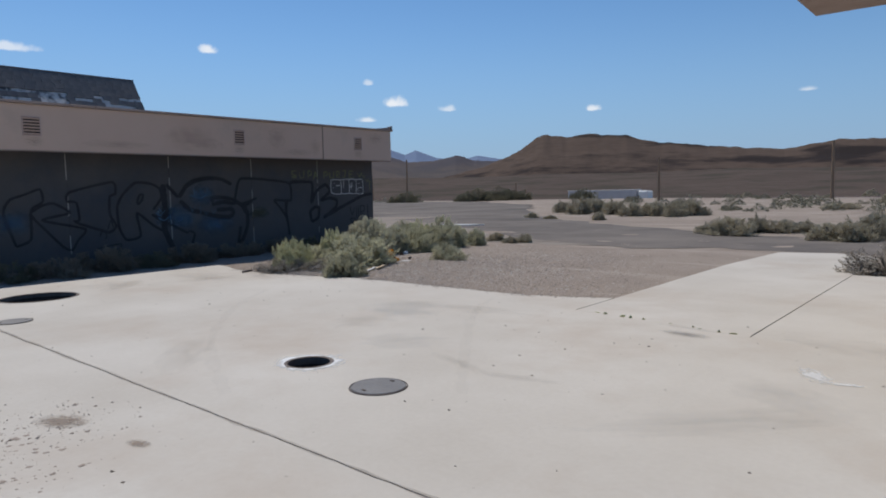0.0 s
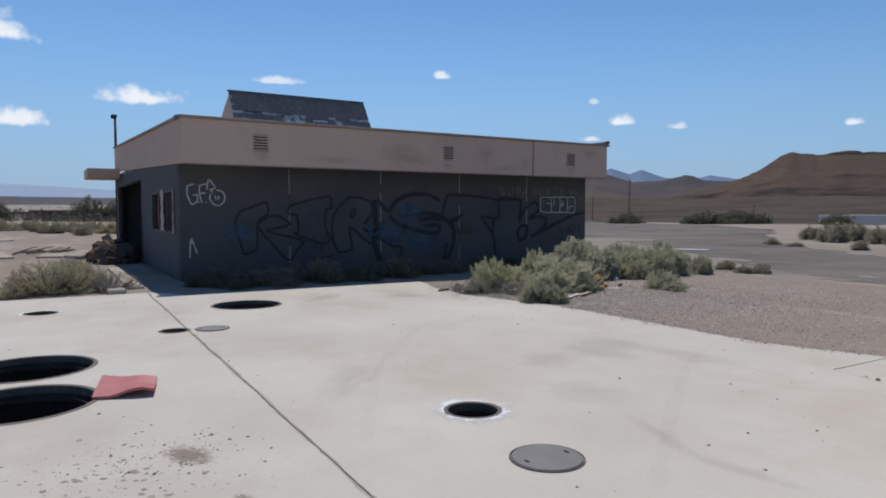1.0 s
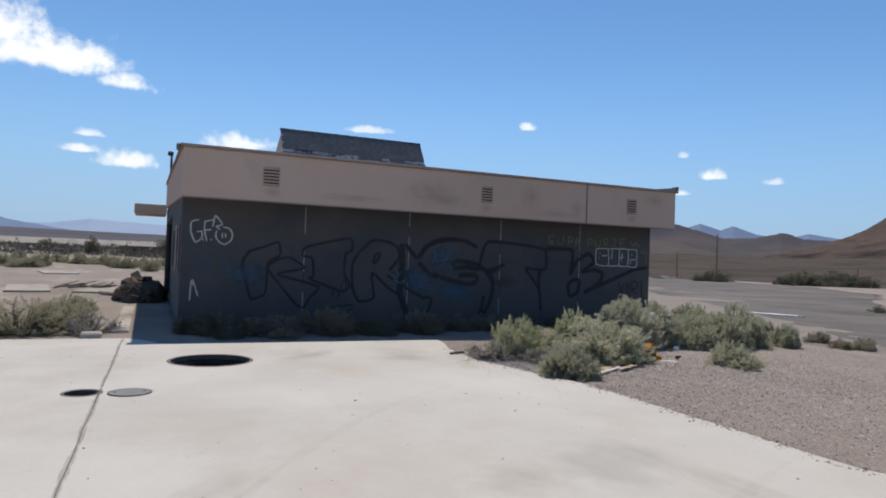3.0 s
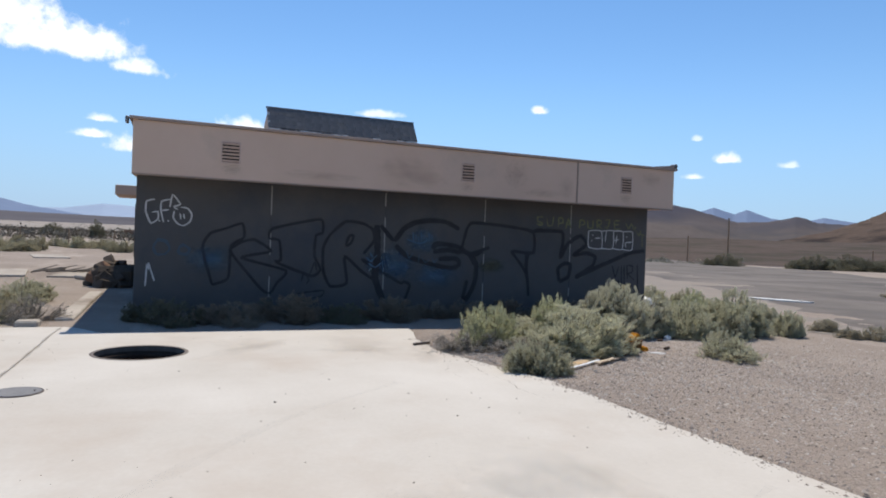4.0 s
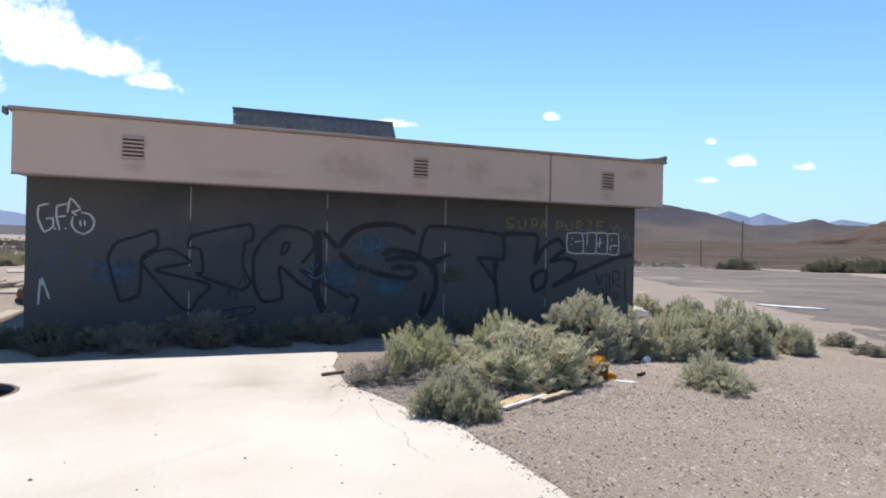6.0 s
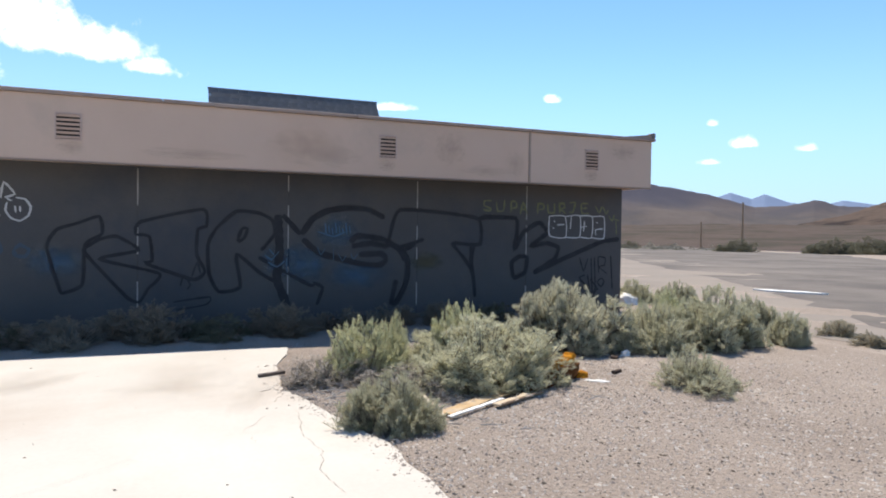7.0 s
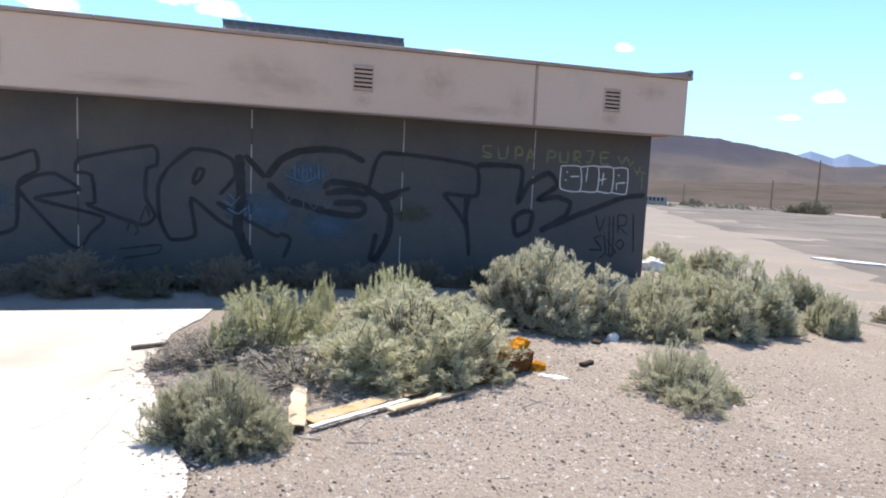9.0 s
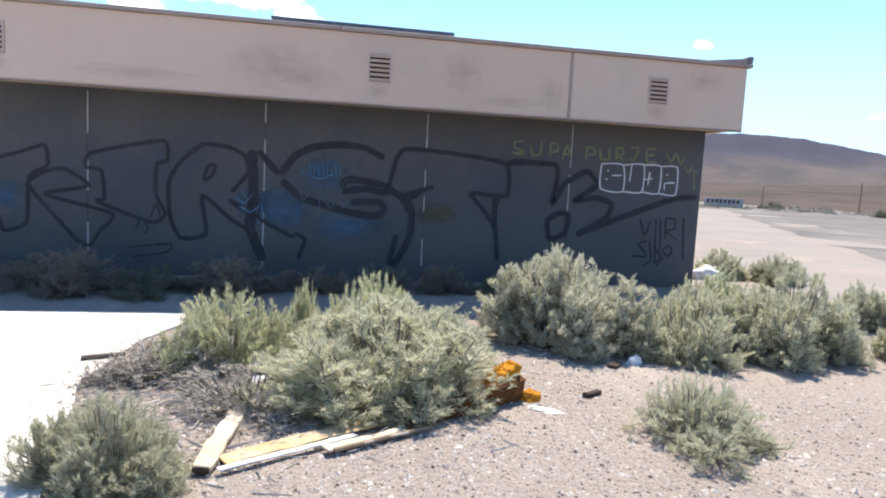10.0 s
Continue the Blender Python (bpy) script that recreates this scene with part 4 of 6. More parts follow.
def surface_band(name, label, points, width, mat, z=0.0018):
    """A thin band lying on the concrete along a curve."""
    pts = [Vector(p) for p in points]
    fine = []
    for i in range(len(pts) - 1):
        p0, p1, p2, p3 = pts[max(i - 1, 0)], pts[i], pts[i + 1], pts[min(i + 2, len(pts) - 1)]
        for j in range(16):
            u = j / 16
            fine.append(0.5 * (2 * p1 + (p2 - p0) * u + (2 * p0 - 5 * p1 + 4 * p2 - p3) * u * u + (3 * p1 - p0 - 3 * p2 + p3) * u ** 3))
    v = []
    for i, p in enumerate(fine):
        d = (fine[min(i + 1, len(fine) - 1)] - fine[max(i - 1, 0)]).normalized()
        w = width * (0.75 + 0.6 * fbm(p.x * 3, p.y * 3, 4)) / 2
        v += [(p.x - d.y * w, p.y + d.x * w, z), (p.x + d.y * w, p.y - d.x * w, z)]
    f = [(k, k + 1, k + 3, k + 2) for k in range(0, len(v) - 2, 2)]
    tagged(shared(name, mesh_of(name, v, f, mat), bpy.data.objects["pavement"]), label)


slab_stains()
surface_band("tyre_mark", "faint curved tyre mark", [(-4.2, 2.75), (-4.72, 3.0), (-5.44, 3.36), (-6.38, 3.96), (-7.67, 5.04), (-8.64, 6.25)], 0.13, M_tyre)
surface_band("tyre_mark", "faint curved tyre mark", [(-2.8, 3.8), (-3.27, 4.4), (-3.87, 5.2), (-4.5, 6.1), (-4.9, 6.8), (-5.2, 7.5)], 0.13, M_tyre, 0.0021)
surface_band("joint_dirt", "dirt settled along the slab joint", [(x, joint_y(x) + 0.015 * fbm(x * 2, 8)) for x in np.arange(-13.2, 3, 0.4)], 0.05, M_dirt_line, 0.0024)
hairline([(-9.51, 7.36), (-9.02, 7.32), (-8.78, 7.30), (-8.61, 7.34), (-8.37, 7.34), (-8.0, 7.28), (-7.6, 7.34)], 0.006, 3)
hairline([(-9.4, 7.1), (-9.05, 6.9), (-8.7, 6.95)], 0.003, 5)


def wall_marks():
    face = pose(0, 0, 0, 90, 0, 90)
    for y, z, w, h, mat in ((8.95, 1.5, 0.45, 0.34, M_spot_blue), (8.35, 0.95, 0.55, 0.4, M_spot_blue), (7.95, 1.0, 0.32, 0.28, M_spot_blue), (9.3, 0.75, 0.6, 0.35, M_spot_blue), (10.6, 1.0, 0.4, 0.22, M_spot_ochre), (4.7, 1.0, 0.5, 0.3, M_spot_blue)):
        decal("overspray", "faint sprayed colour cloud", mat, Matrix.Translation((WALL_X + 0.0028, y, z)) @ face, (w, h), building)
    for y, z, w, h in ((8.3, 2.85, 0.75, 0.40), (8.75, 2.7, 0.5, 0.22), (10.75, 2.95, 0.38, 0.36), (12.0, 2.75, 0.25, 0.3), (5.0, 2.62, 0.2, 0.14), (9.63, 2.62, 0.2, 0.14), (13.6, 2.62, 0.2, 0.14), (6.6, 2.62, 0.9, 0.12), (14.3, 3.1, 0.4, 0.2), (11.4, 2.6, 0.6, 0.12)):
        decal("damp_stain", "brown damp stain on stucco", M_spot_damp, Matrix.Translation((FX + 0.003, y, z)) @ face, (w, h), building)


wall_marks()


# ---- manholes ----
def manhole(key, label, halo=0.0, depth=1.15, ring=0.032):
    cx, cy, r = HOLES[key]
    t = thing("manhole", label, "manhole", "manholes in the apron", at=(cx, cy, 0))
    bm = bmesh.new()
    n = 40
    prof = [(r - 0.002, -depth), (r - 0.002, 0.002), (r + ring * 0.35, 0.007), (r + ring, 0.006), (r + ring + 0.01, 0.001)]
    rings = [[bm.verts.new((a * math.cos(2 * math.pi * i / n), a * math.sin(2 * math.pi * i / n), z)) for i in range(n)] for a, z in prof[:2]]
    for i in range(n):
        bm.faces.new((rings[0][i], rings[0][(i + 1) % n], rings[1][(i + 1) % n], rings[1][i]))
    bm.faces.new(rings[0])
    bmesh.ops.reverse_faces(bm, faces=bm.faces)
    # The dark colour deepens the shade down the shaft.
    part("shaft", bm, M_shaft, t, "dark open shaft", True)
    bm = bmesh.new()
    rings = [[bm.verts.new((a * math.cos(2 * math.pi * i / n), a * math.sin(2 * math.pi * i / n), z)) for i in range(n)] for a, z in [(r - 0.003, -0.06)] + prof[1:]]
    for p, q in zip(rings, rings[1:]):
        for i in range(n):
            bm.faces.new((p[i], p[(i + 1) % n], q[(i + 1) % n], q[i]))
    bmesh.ops.recalc_face_normals(bm, faces=bm.faces)
    part("ring", bm, M_ring, t, "rusty steel rim")
    if r > 0.3:
        bm = bmesh.new()
        rings = [[bm.verts.new((a * math.cos(2 * math.pi * i / n), a * math.sin(2 * math.pi * i / n), z)) for i in range(n)] for a, z in ((r - 0.003, -0.09), (r - 0.05, -0.09), (r - 0.05, -0.12))]
        for p, q in zip(rings, rings[1:]):
            for i in range(n):
                bm.faces.new((p[i], p[(i + 1) % n], q[(i + 1) % n], q[i]))
        # Ledge shares the dark shaft colour, so the hole looks unlit to its rim.
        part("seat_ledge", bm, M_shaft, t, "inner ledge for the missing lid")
    if halo:
        decal("painted_halo", "worn white paint round the rim", M_halo_soft, pose(0, 0, 0.0035), (r + halo * 0.58, r + halo * 0.55), t, inner=(r + 0.03) / (r + halo * 0.58))
    return t


manhole("wall", "large open manhole with a rusty rim in concrete")
manhole("white", "small open manhole with a white painted surround", 0.30, ring=0.025)
manhole("small", "small open manhole beside a slab joint", ring=0.025)
manhole("far", "small open manhole with faded white paint round it", 0.26, ring=0.025)
manhole("big_a", "large open tank manhole with a steel rim")
manhole("big_b", "large open tank manhole beside a red panel")


def lid(cx, cy, r, label):
    t = thing("access_cover", label, "access cover", "grey access covers", at=(cx, cy, 0))
    bm = bmesh.new()
    bmesh.ops.create_cone(bm, cap_ends=True, segments=40, radius1=r, radius2=r - 0.006, depth=0.012, matrix=pose(0, 0, 0.005))
    part("plate", bm, M_lid, t)
    bm = bmesh.new()
    n = 40
    rr = [[bm.verts.new((a * math.cos(2 * math.pi * i / n), a * math.sin(2 * math.pi * i / n), z)) for i in range(n)] for a, z in ((r + 0.002, 0.002), (r + 0.003, 0.009), (r + 0.010, 0.008), (r + 0.012, 0.001))]
    for p, q in zip(rr, rr[1:]):
        for i in range(n):
            bm.faces.new((p[i], q[i], q[(i + 1) % n], p[(i + 1) % n]))
    bmesh.ops.recalc_face_normals(bm, faces=bm.faces)
    part("ring", bm, M_ring, t)
    for s in (-1, 1):
        part("lift_slot", boxed(-0.02, 0.02, s * r * 0.7 - 0.008, s * r * 0.7 + 0.008, 0.009, 0.0145), M_shaft, t)


lid(-3.42, 3.56, 0.212, "flat grey steel access cover set in concrete")
lid(-8.95, 2.80, 0.195, "flat grey steel access cover beside a slab joint")


def build_red_panel():
    bm = bmesh.new()
    a, b, c, d = Vector((-6.14, 1.33, 0.0)), Vector((-6.80, 1.44, 0.0)), Vector((-6.46, 1.84, 0.0)), Vector((-6.03, 1.76, 0.0))
    n = 10
    top = []
    for i in range(n + 1):
        row = []
        for j in range(n + 1):
            u, v = i / n, j / n
            p = a.lerp(b, u).lerp(d.lerp(c, u), v)
            lift = 0.008 + 0.05 * smooth01(0.3, 0.75, v) * (1 - 0.6 * u) * (1 - 0.35 * smooth01(0.8, 1, v)) + 0.012 * smooth01(0.6, 1, u) + 0.008 * fbm(u * 3, v * 3, 2)
            row.append(bm.verts.new((p.x, p.y, lift + 0.022)))
        top.append(row)
    for i in range(n):
        for j in range(n):
            bm.faces.new((top[i][j], top[i + 1][j], top[i + 1][j + 1], top[i][j + 1]))
    ex = bmesh.ops.extrude_face_region(bm, geom=bm.faces[:])
    bmesh.ops.translate(bm, verts=[v for v in ex["geom"] if isinstance(v, bmesh.types.BMVert)], vec=(0, 0, -0.022))
    bmesh.ops.recalc_face_normals(bm, faces=bm.faces)
    tagged(part("bent_panel", bm, M_red), "faded red bent board lying on concrete", "panel")


build_red_panel()


# ---- graffiti ----
def graffiti():
    g = thing("graffiti", "large black outlined letters sprayed on the wall", "graffiti", at=(0, 0, 0))
    letters = [
        [[(4.79, 0.51), (4.6, 1.2), (4.73, 1.47), (5.0, 1.57), (5.3, 1.68), (5.34, 1.42), (5.11, 1.25), (5.07, 0.64), (4.79, 0.51)],
         [(5.11, 1.2), (5.30, 1.33), (5.54, 1.38), (5.85, 1.17), (5.30, 1.03), (6.15, 0.8), (5.98, 0.56), (5.86, 0.36), (5.69, 0.43), (5.21, 0.99), (5.07, 1.18)]],
        [[(5.8, 1.41), (5.87, 1.61), (6.79, 1.83), (6.84, 1.56), (6.71, 1.51), (6.69, 1.11), (6.82, 0.83), (6.65, 0.7), (6.04, 0.92), (5.93, 0.98), (6.04, 1.0), (6.0, 1.38), (5.8, 1.41)]],
        [[(7.69, 1.17), (7.91, 1.45), (7.87, 1.68), (7.65, 1.79), (7.3, 1.81), (6.99, 1.53), (6.86, 1.26), (6.88, 0.79), (7.03, 0.5), (7.36, 0.57), (7.3, 1.11), (7.69, 0.79), (7.93, 0.65)],
         [(7.32, 1.36), (7.39, 1.53), (7.47, 1.53), (7.43, 1.39), (7.34, 1.32), (7.32, 1.36)], [(7.65, 1.06), (8.51, 0.58), (8.57, 0.62), (8.72, 0.54), (8.62, 0.25)]],
        [[(8.35, 1.45), (8.53, 1.72), (8.78, 1.86), (9.16, 1.92), (9.5, 1.9), (9.81, 1.76)], [(8.37, 1.37), (8.63, 1.14), (8.96, 1.05), (9.35, 0.95), (9.71, 0.92), (9.84, 1.01), (9.77, 1.12), (9.35, 1.11)],
         [(9.19, 1.32), (9.3, 1.43), (9.56, 1.42), (9.83, 1.37), (9.87, 1.26), (9.56, 1.31), (9.22, 1.25)], [(9.83, 1.37), (10.1, 1.2), (10.24, 0.98), (10.21, 0.57), (10.04, 0.25), (9.95, 0.25), (10.03, 0.66)]],
        [[(9.88, 1.33), (9.99, 1.77), (10.1, 1.91), (10.49, 1.91), (11.14, 1.86), (11.65, 1.77), (11.67, 1.31), (11.12, 1.33)], [(9.9, 1.28), (10.12, 1.25), (10.55, 1.39)],
         [(10.12, 1.25), (10.24, 1.07), (10.26, 0.71), (10.0, 0.21)], [(11.09, 1.33), (11.37, 1.02), (11.53, 0.75), (11.58, 0.32)], [(11.55, 1.28), (11.47, 0.98)]],
        [[(11.65, 1.77), (11.77, 1.82), (12.41, 1.81), (12.45, 1.58), (12.4, 1.22), (12.58, 1.54), (12.93, 1.74), (13.1, 1.54), (12.75, 1.28), (13.11, 1.34), (13.36, 1.26), (13.29, 1.04), (12.82, 0.76)],
         [(12.82, 0.76), (13.51, 1.04), (14.36, 1.37), (14.8, 1.44)], [(12.38, 0.67), (12.34, 0.96), (12.51, 1.08), (12.67, 1.06), (12.63, 0.78), (12.44, 0.68), (12.38, 0.67)]],
    ]
    for i, (st, w) in enumerate(zip(letters, (0.038, 0.038, 0.043, 0.07, 0.05, 0.066))):
        part("letter", ribbon(st, w, 0.0052, seed=i), M_black, g)
        part("spray_edge", ribbon(st, w * 1.55, 0.0032, 0.1, seed=i + 90), M_black_soft, g, "soft overspray along the letter")
    arcs = ([(8.37, 1.47), (8.55, 1.72), (8.8, 1.86), (9.1, 1.91)], [(8.40, 1.36), (8.62, 1.16), (8.92, 1.06)], [(9.84, 1.36), (10.08, 1.2), (10.2, 1.0)], [(12.86, 0.79), (13.5, 1.05), (14.3, 1.36)])
    for i, st in enumerate(arcs):
        part("letter_shadow", ribbon([st], (0.10, 0.085, 0.085, 0.085)[i], 0.0062, 0.12, 80 + i), M_black, g)
    for i, (st, w) in enumerate((([(7.96, 1.77), (7.99, 1.16), (7.95, 0.69), (8.14, 0.22)], 0.14), ([(8.04, 1.77), (8.33, 1.45)], 0.085), ([(11.5, 1.3), (11.5, 0.9), (11.56, 0.6)], 0.085), ([(10.2, 1.2), (10.4, 1.32)], 0.085))):
        part("letter_shadow", ribbon([st], w, 0.005 + 0.0004 * i, 0.15, 9 + i), M_black, g)
    part("faint_scribble", ribbon([[(6.45, 0.6), (6.5, 0.78), (6.6, 0.62), (6.55, 0.55)], [(6.35, 0.35), (6.9, 0.42), (6.85, 0.3), (6.4, 0.22)], [(6.62, 0.75), (6.7, 0.98), (6.75, 0.8)]], 0.03, 0.005, 0.3, 11), M_grime, g)
    part("blue_overspray", ribbon([[(7.75, 1.10), (7.86, 1.02), (7.98, 1.16)], [(7.8, 0.98), (7.95, 0.9), (8.08, 1.0)], [(8.1, 1.05), (8.12, 0.8)], [(7.82, 1.2), (7.9, 1.1)]], 0.026, 0.007, 0.5, 12), M_cyan, g, "blue spray streaks")
    streaks = [[(8.75 + 0.06 * k, 1.66 - 0.05 * (k % 3)), (8.77 + 0.06 * k, 1.45 + 0.03 * (k % 2))] for k in range(8)]
    part("blue_overspray", ribbon(streaks + [[(8.62, 1.5), (8.9, 1.42), (9.1, 1.5)]], 0.022, 0.007, 0.5, 13), M_cyan, g, "blue spray streaks")
    for i, st in enumerate(([(8.62, 1.25), (8.68, 1.1), (8.76, 1.22)], [(8.9, 1.2), (8.9, 1.02)], [(8.98, 1.12), (9.06, 1.0), (9.12, 1.1)], [(9.2, 1.14), (9.25, 1.02), (9.32, 1.12)])):
        part("blue_letter", ribbon([st], 0.015, 0.008, 0.3, 14 + i), M_cyan, g, "thin pale blue scribble")

    t = thing("graffiti", "white boxed block letters sprayed on the wall", "graffiti")
    frame_ = [[(13.15, 1.87), (13.16, 1.49), (13.53, 1.46), (13.51, 1.87), (13.15, 1.87)], [(13.51, 1.87), (13.85, 1.89), (13.85, 1.47), (13.53, 1.46)],
              [(13.85, 1.89), (14.14, 1.88), (14.13, 1.46), (13.85, 1.47)], [(14.14, 1.88), (14.42, 1.88), (14.42, 1.45), (14.13, 1.46)]]
    inner = [[[(13.25, 1.78), (13.28, 1.76)], [(13.23, 1.65), (13.26, 1.63)], [(13.33, 1.70), (13.50, 1.71)]], [[(13.65, 1.88), (13.63, 1.62)]],
             [[(13.96, 1.79), (13.94, 1.58)], [(13.88, 1.66), (14.02, 1.69)]], [[(14.24, 1.77), (14.27, 1.75)], [(14.23, 1.51), (14.22, 1.62), (14.40, 1.64)]]]
    part("box_outline", ribbon(frame_, 0.026, 0.006, 0.2, 20), M_chalk, t)
    for i, st in enumerate(inner):
        part("letter", ribbon(st, 0.026, 0.009, 0.2, 21 + i), M_chalk, t)

    t = thing("graffiti", "faded yellow hand lettering high on the wall", "graffiti")
    words = [[[(11.9, 2.13), (11.75, 2.12), (11.75, 2.03), (11.88, 1.99), (11.86, 1.94), (11.73, 1.96)]], [[(12.0, 2.11), (12.03, 1.94), (12.15, 1.95), (12.17, 2.15)]],
             [[(12.31, 1.92), (12.32, 2.13), (12.42, 2.12), (12.43, 2.02), (12.33, 2.0)]], [[(12.51, 1.89), (12.57, 2.12), (12.66, 1.9)], [(12.53, 1.98), (12.63, 1.99)]],
             [[(12.89, 1.91), (12.9, 2.1), (13.01, 2.1), (13.03, 2.01), (12.91, 1.99)]], [[(13.11, 2.11), (13.13, 1.94), (13.26, 1.94), (13.26, 2.12)]],
             [[(13.39, 1.93), (13.38, 2.12), (13.48, 2.12), (13.5, 2.04), (13.4, 2.02), (13.52, 1.93)]], [[(13.61, 2.14), (13.74, 2.15), (13.68, 1.95), (13.6, 1.97)]],
             [[(14.04, 2.14), (13.88, 2.13), (13.9, 1.94), (14.06, 1.95)], [(13.89, 2.04), (14.02, 2.05)]],
             [[(14.21, 2.1), (14.3, 1.96), (14.38, 2.09), (14.47, 1.94), (14.52, 2.02)], [(14.53, 1.92), (14.62, 1.8), (14.67, 1.93)], [(14.65, 1.85), (14.79, 1.81)], [(14.71, 1.81), (14.73, 1.53)]]]
    for i, st in enumerate(words):
        part("letter", ribbon(st, 0.034, 0.0045, 0.45, 30 + i), M_pale_y, t)

    t = thing("graffiti", "thin black scrawled tag low on the wall", "graffiti")
    tag = [[[(13.86, 1.06), (13.96, 0.79), (14.05, 1.04)]], [[(14.13, 1.06), (14.17, 0.37), (14.24, 0.37), (14.21, 1.07)]], [[(14.32, 0.75), (14.3, 1.07), (14.47, 1.05), (14.45, 0.9), (14.31, 0.88), (14.52, 0.73)]],
           [[(14.6, 1.1), (14.65, 0.42)]], [[(13.99, 0.71), (13.86, 0.66), (13.95, 0.56), (14.02, 0.46), (13.77, 0.46)]], [[(14.05, 0.72), (14.1, 0.4), (13.98, 0.32)], [(14.12, 0.62), (14.3, 0.42), (14.12, 0.36)]], [[(14.39, 0.65), (14.28, 0.57), (14.38, 0.47), (14.45, 0.57), (14.39, 0.65)]]]
    for i, st in enumerate(tag):
        part("letter", ribbon(st, 0.032, 0.0045, 0.3, 50 + i), M_black, t)

    t = thing("graffiti", "white bubble initials sprayed near the wall corner", "graffiti")
    tag = [[[(3.77, 2.05), (3.63, 2.01), (3.62, 1.82), (3.71, 1.61), (3.83, 1.7), (3.82, 1.83), (3.73, 1.81)]], [[(4.02, 2.06), (3.88, 2.02), (3.87, 1.86), (3.92, 1.64)], [(3.88, 1.85), (4.0, 1.87)]],
           [[(4.02, 1.92), (4.06, 2.15), (4.20, 1.98), (4.08, 1.93), (4.16, 1.88)], [(4.10, 1.86), (4.08, 1.74), (4.15, 1.63), (4.26, 1.59), (4.37, 1.67), (4.40, 1.80), (4.33, 1.91), (4.21, 1.93)], [(4.2, 1.81), (4.21, 1.71)], [(4.26, 1.81), (4.27, 1.72)]],
           [[(3.84, 1.68), (3.86, 1.65)], [(3.99, 1.68), (4.01, 1.66)]]]
    for i, st in enumerate(tag):
        part("letter", ribbon(st, 0.030, 0.0045, 0.2, 60 + i), M_chalk, t)
    t = thing("graffiti", "small white letter low on the wall", "graffiti")
    part("letter", ribbon([[(3.65, 0.48), (3.67, 0.87), (3.7, 0.77)], [(3.69, 0.9), (3.8, 0.57)]], 0.03, 0.0045, 0.2, 70), M_chalk, t)
    t = thing("graffiti", "two faint blue sprayed rings on the wall", "graffiti")
    for i, st in enumerate(([[(3.76, 1.19), (3.84, 1.32), (3.98, 1.29), (4.04, 1.16), (3.96, 1.06), (3.81, 1.06), (3.76, 1.19)]], [[(4.18, 1.16), (4.26, 1.24), (4.38, 1.17), (4.33, 1.07), (4.21, 1.08), (4.18, 1.16)]])):
        part("ring", ribbon(st, 0.05, 0.0045, 0.4, 71 + i), M_cyan_faint, t)


M_cyan_faint = material("faint_blue_spray", (0.068, 0.088, 0.115), (0.08, 0.108, 0.142), 3, 14, 0.8, 0, 0.6)
graffiti()


# ---- plants ----
def fast_mesh(name, verts, corners, mat):
    """A mesh of separate faces, all with the same number of corners, in their order of vertices."""
    me = bpy.data.meshes.new(name)
    n = len(verts)
    me.vertices.add(n)
    me.vertices.foreach_set("co", np.asarray(verts, dtype=np.float32).ravel())
    me.loops.add(n)
    me.loops.foreach_set("vertex_index", np.arange(n, dtype=np.int32))
    me.polygons.add(n // corners)
    me.polygons.foreach_set("loop_start", np.arange(0, n, corners, dtype=np.int32))
    me.update(calc_edges=True)
    me.validate()
    me.materials.append(mat)
    return me


def unit(v):
    return v / np.maximum(1e-6, np.linalg.norm(v, axis=-1, keepdims=True))


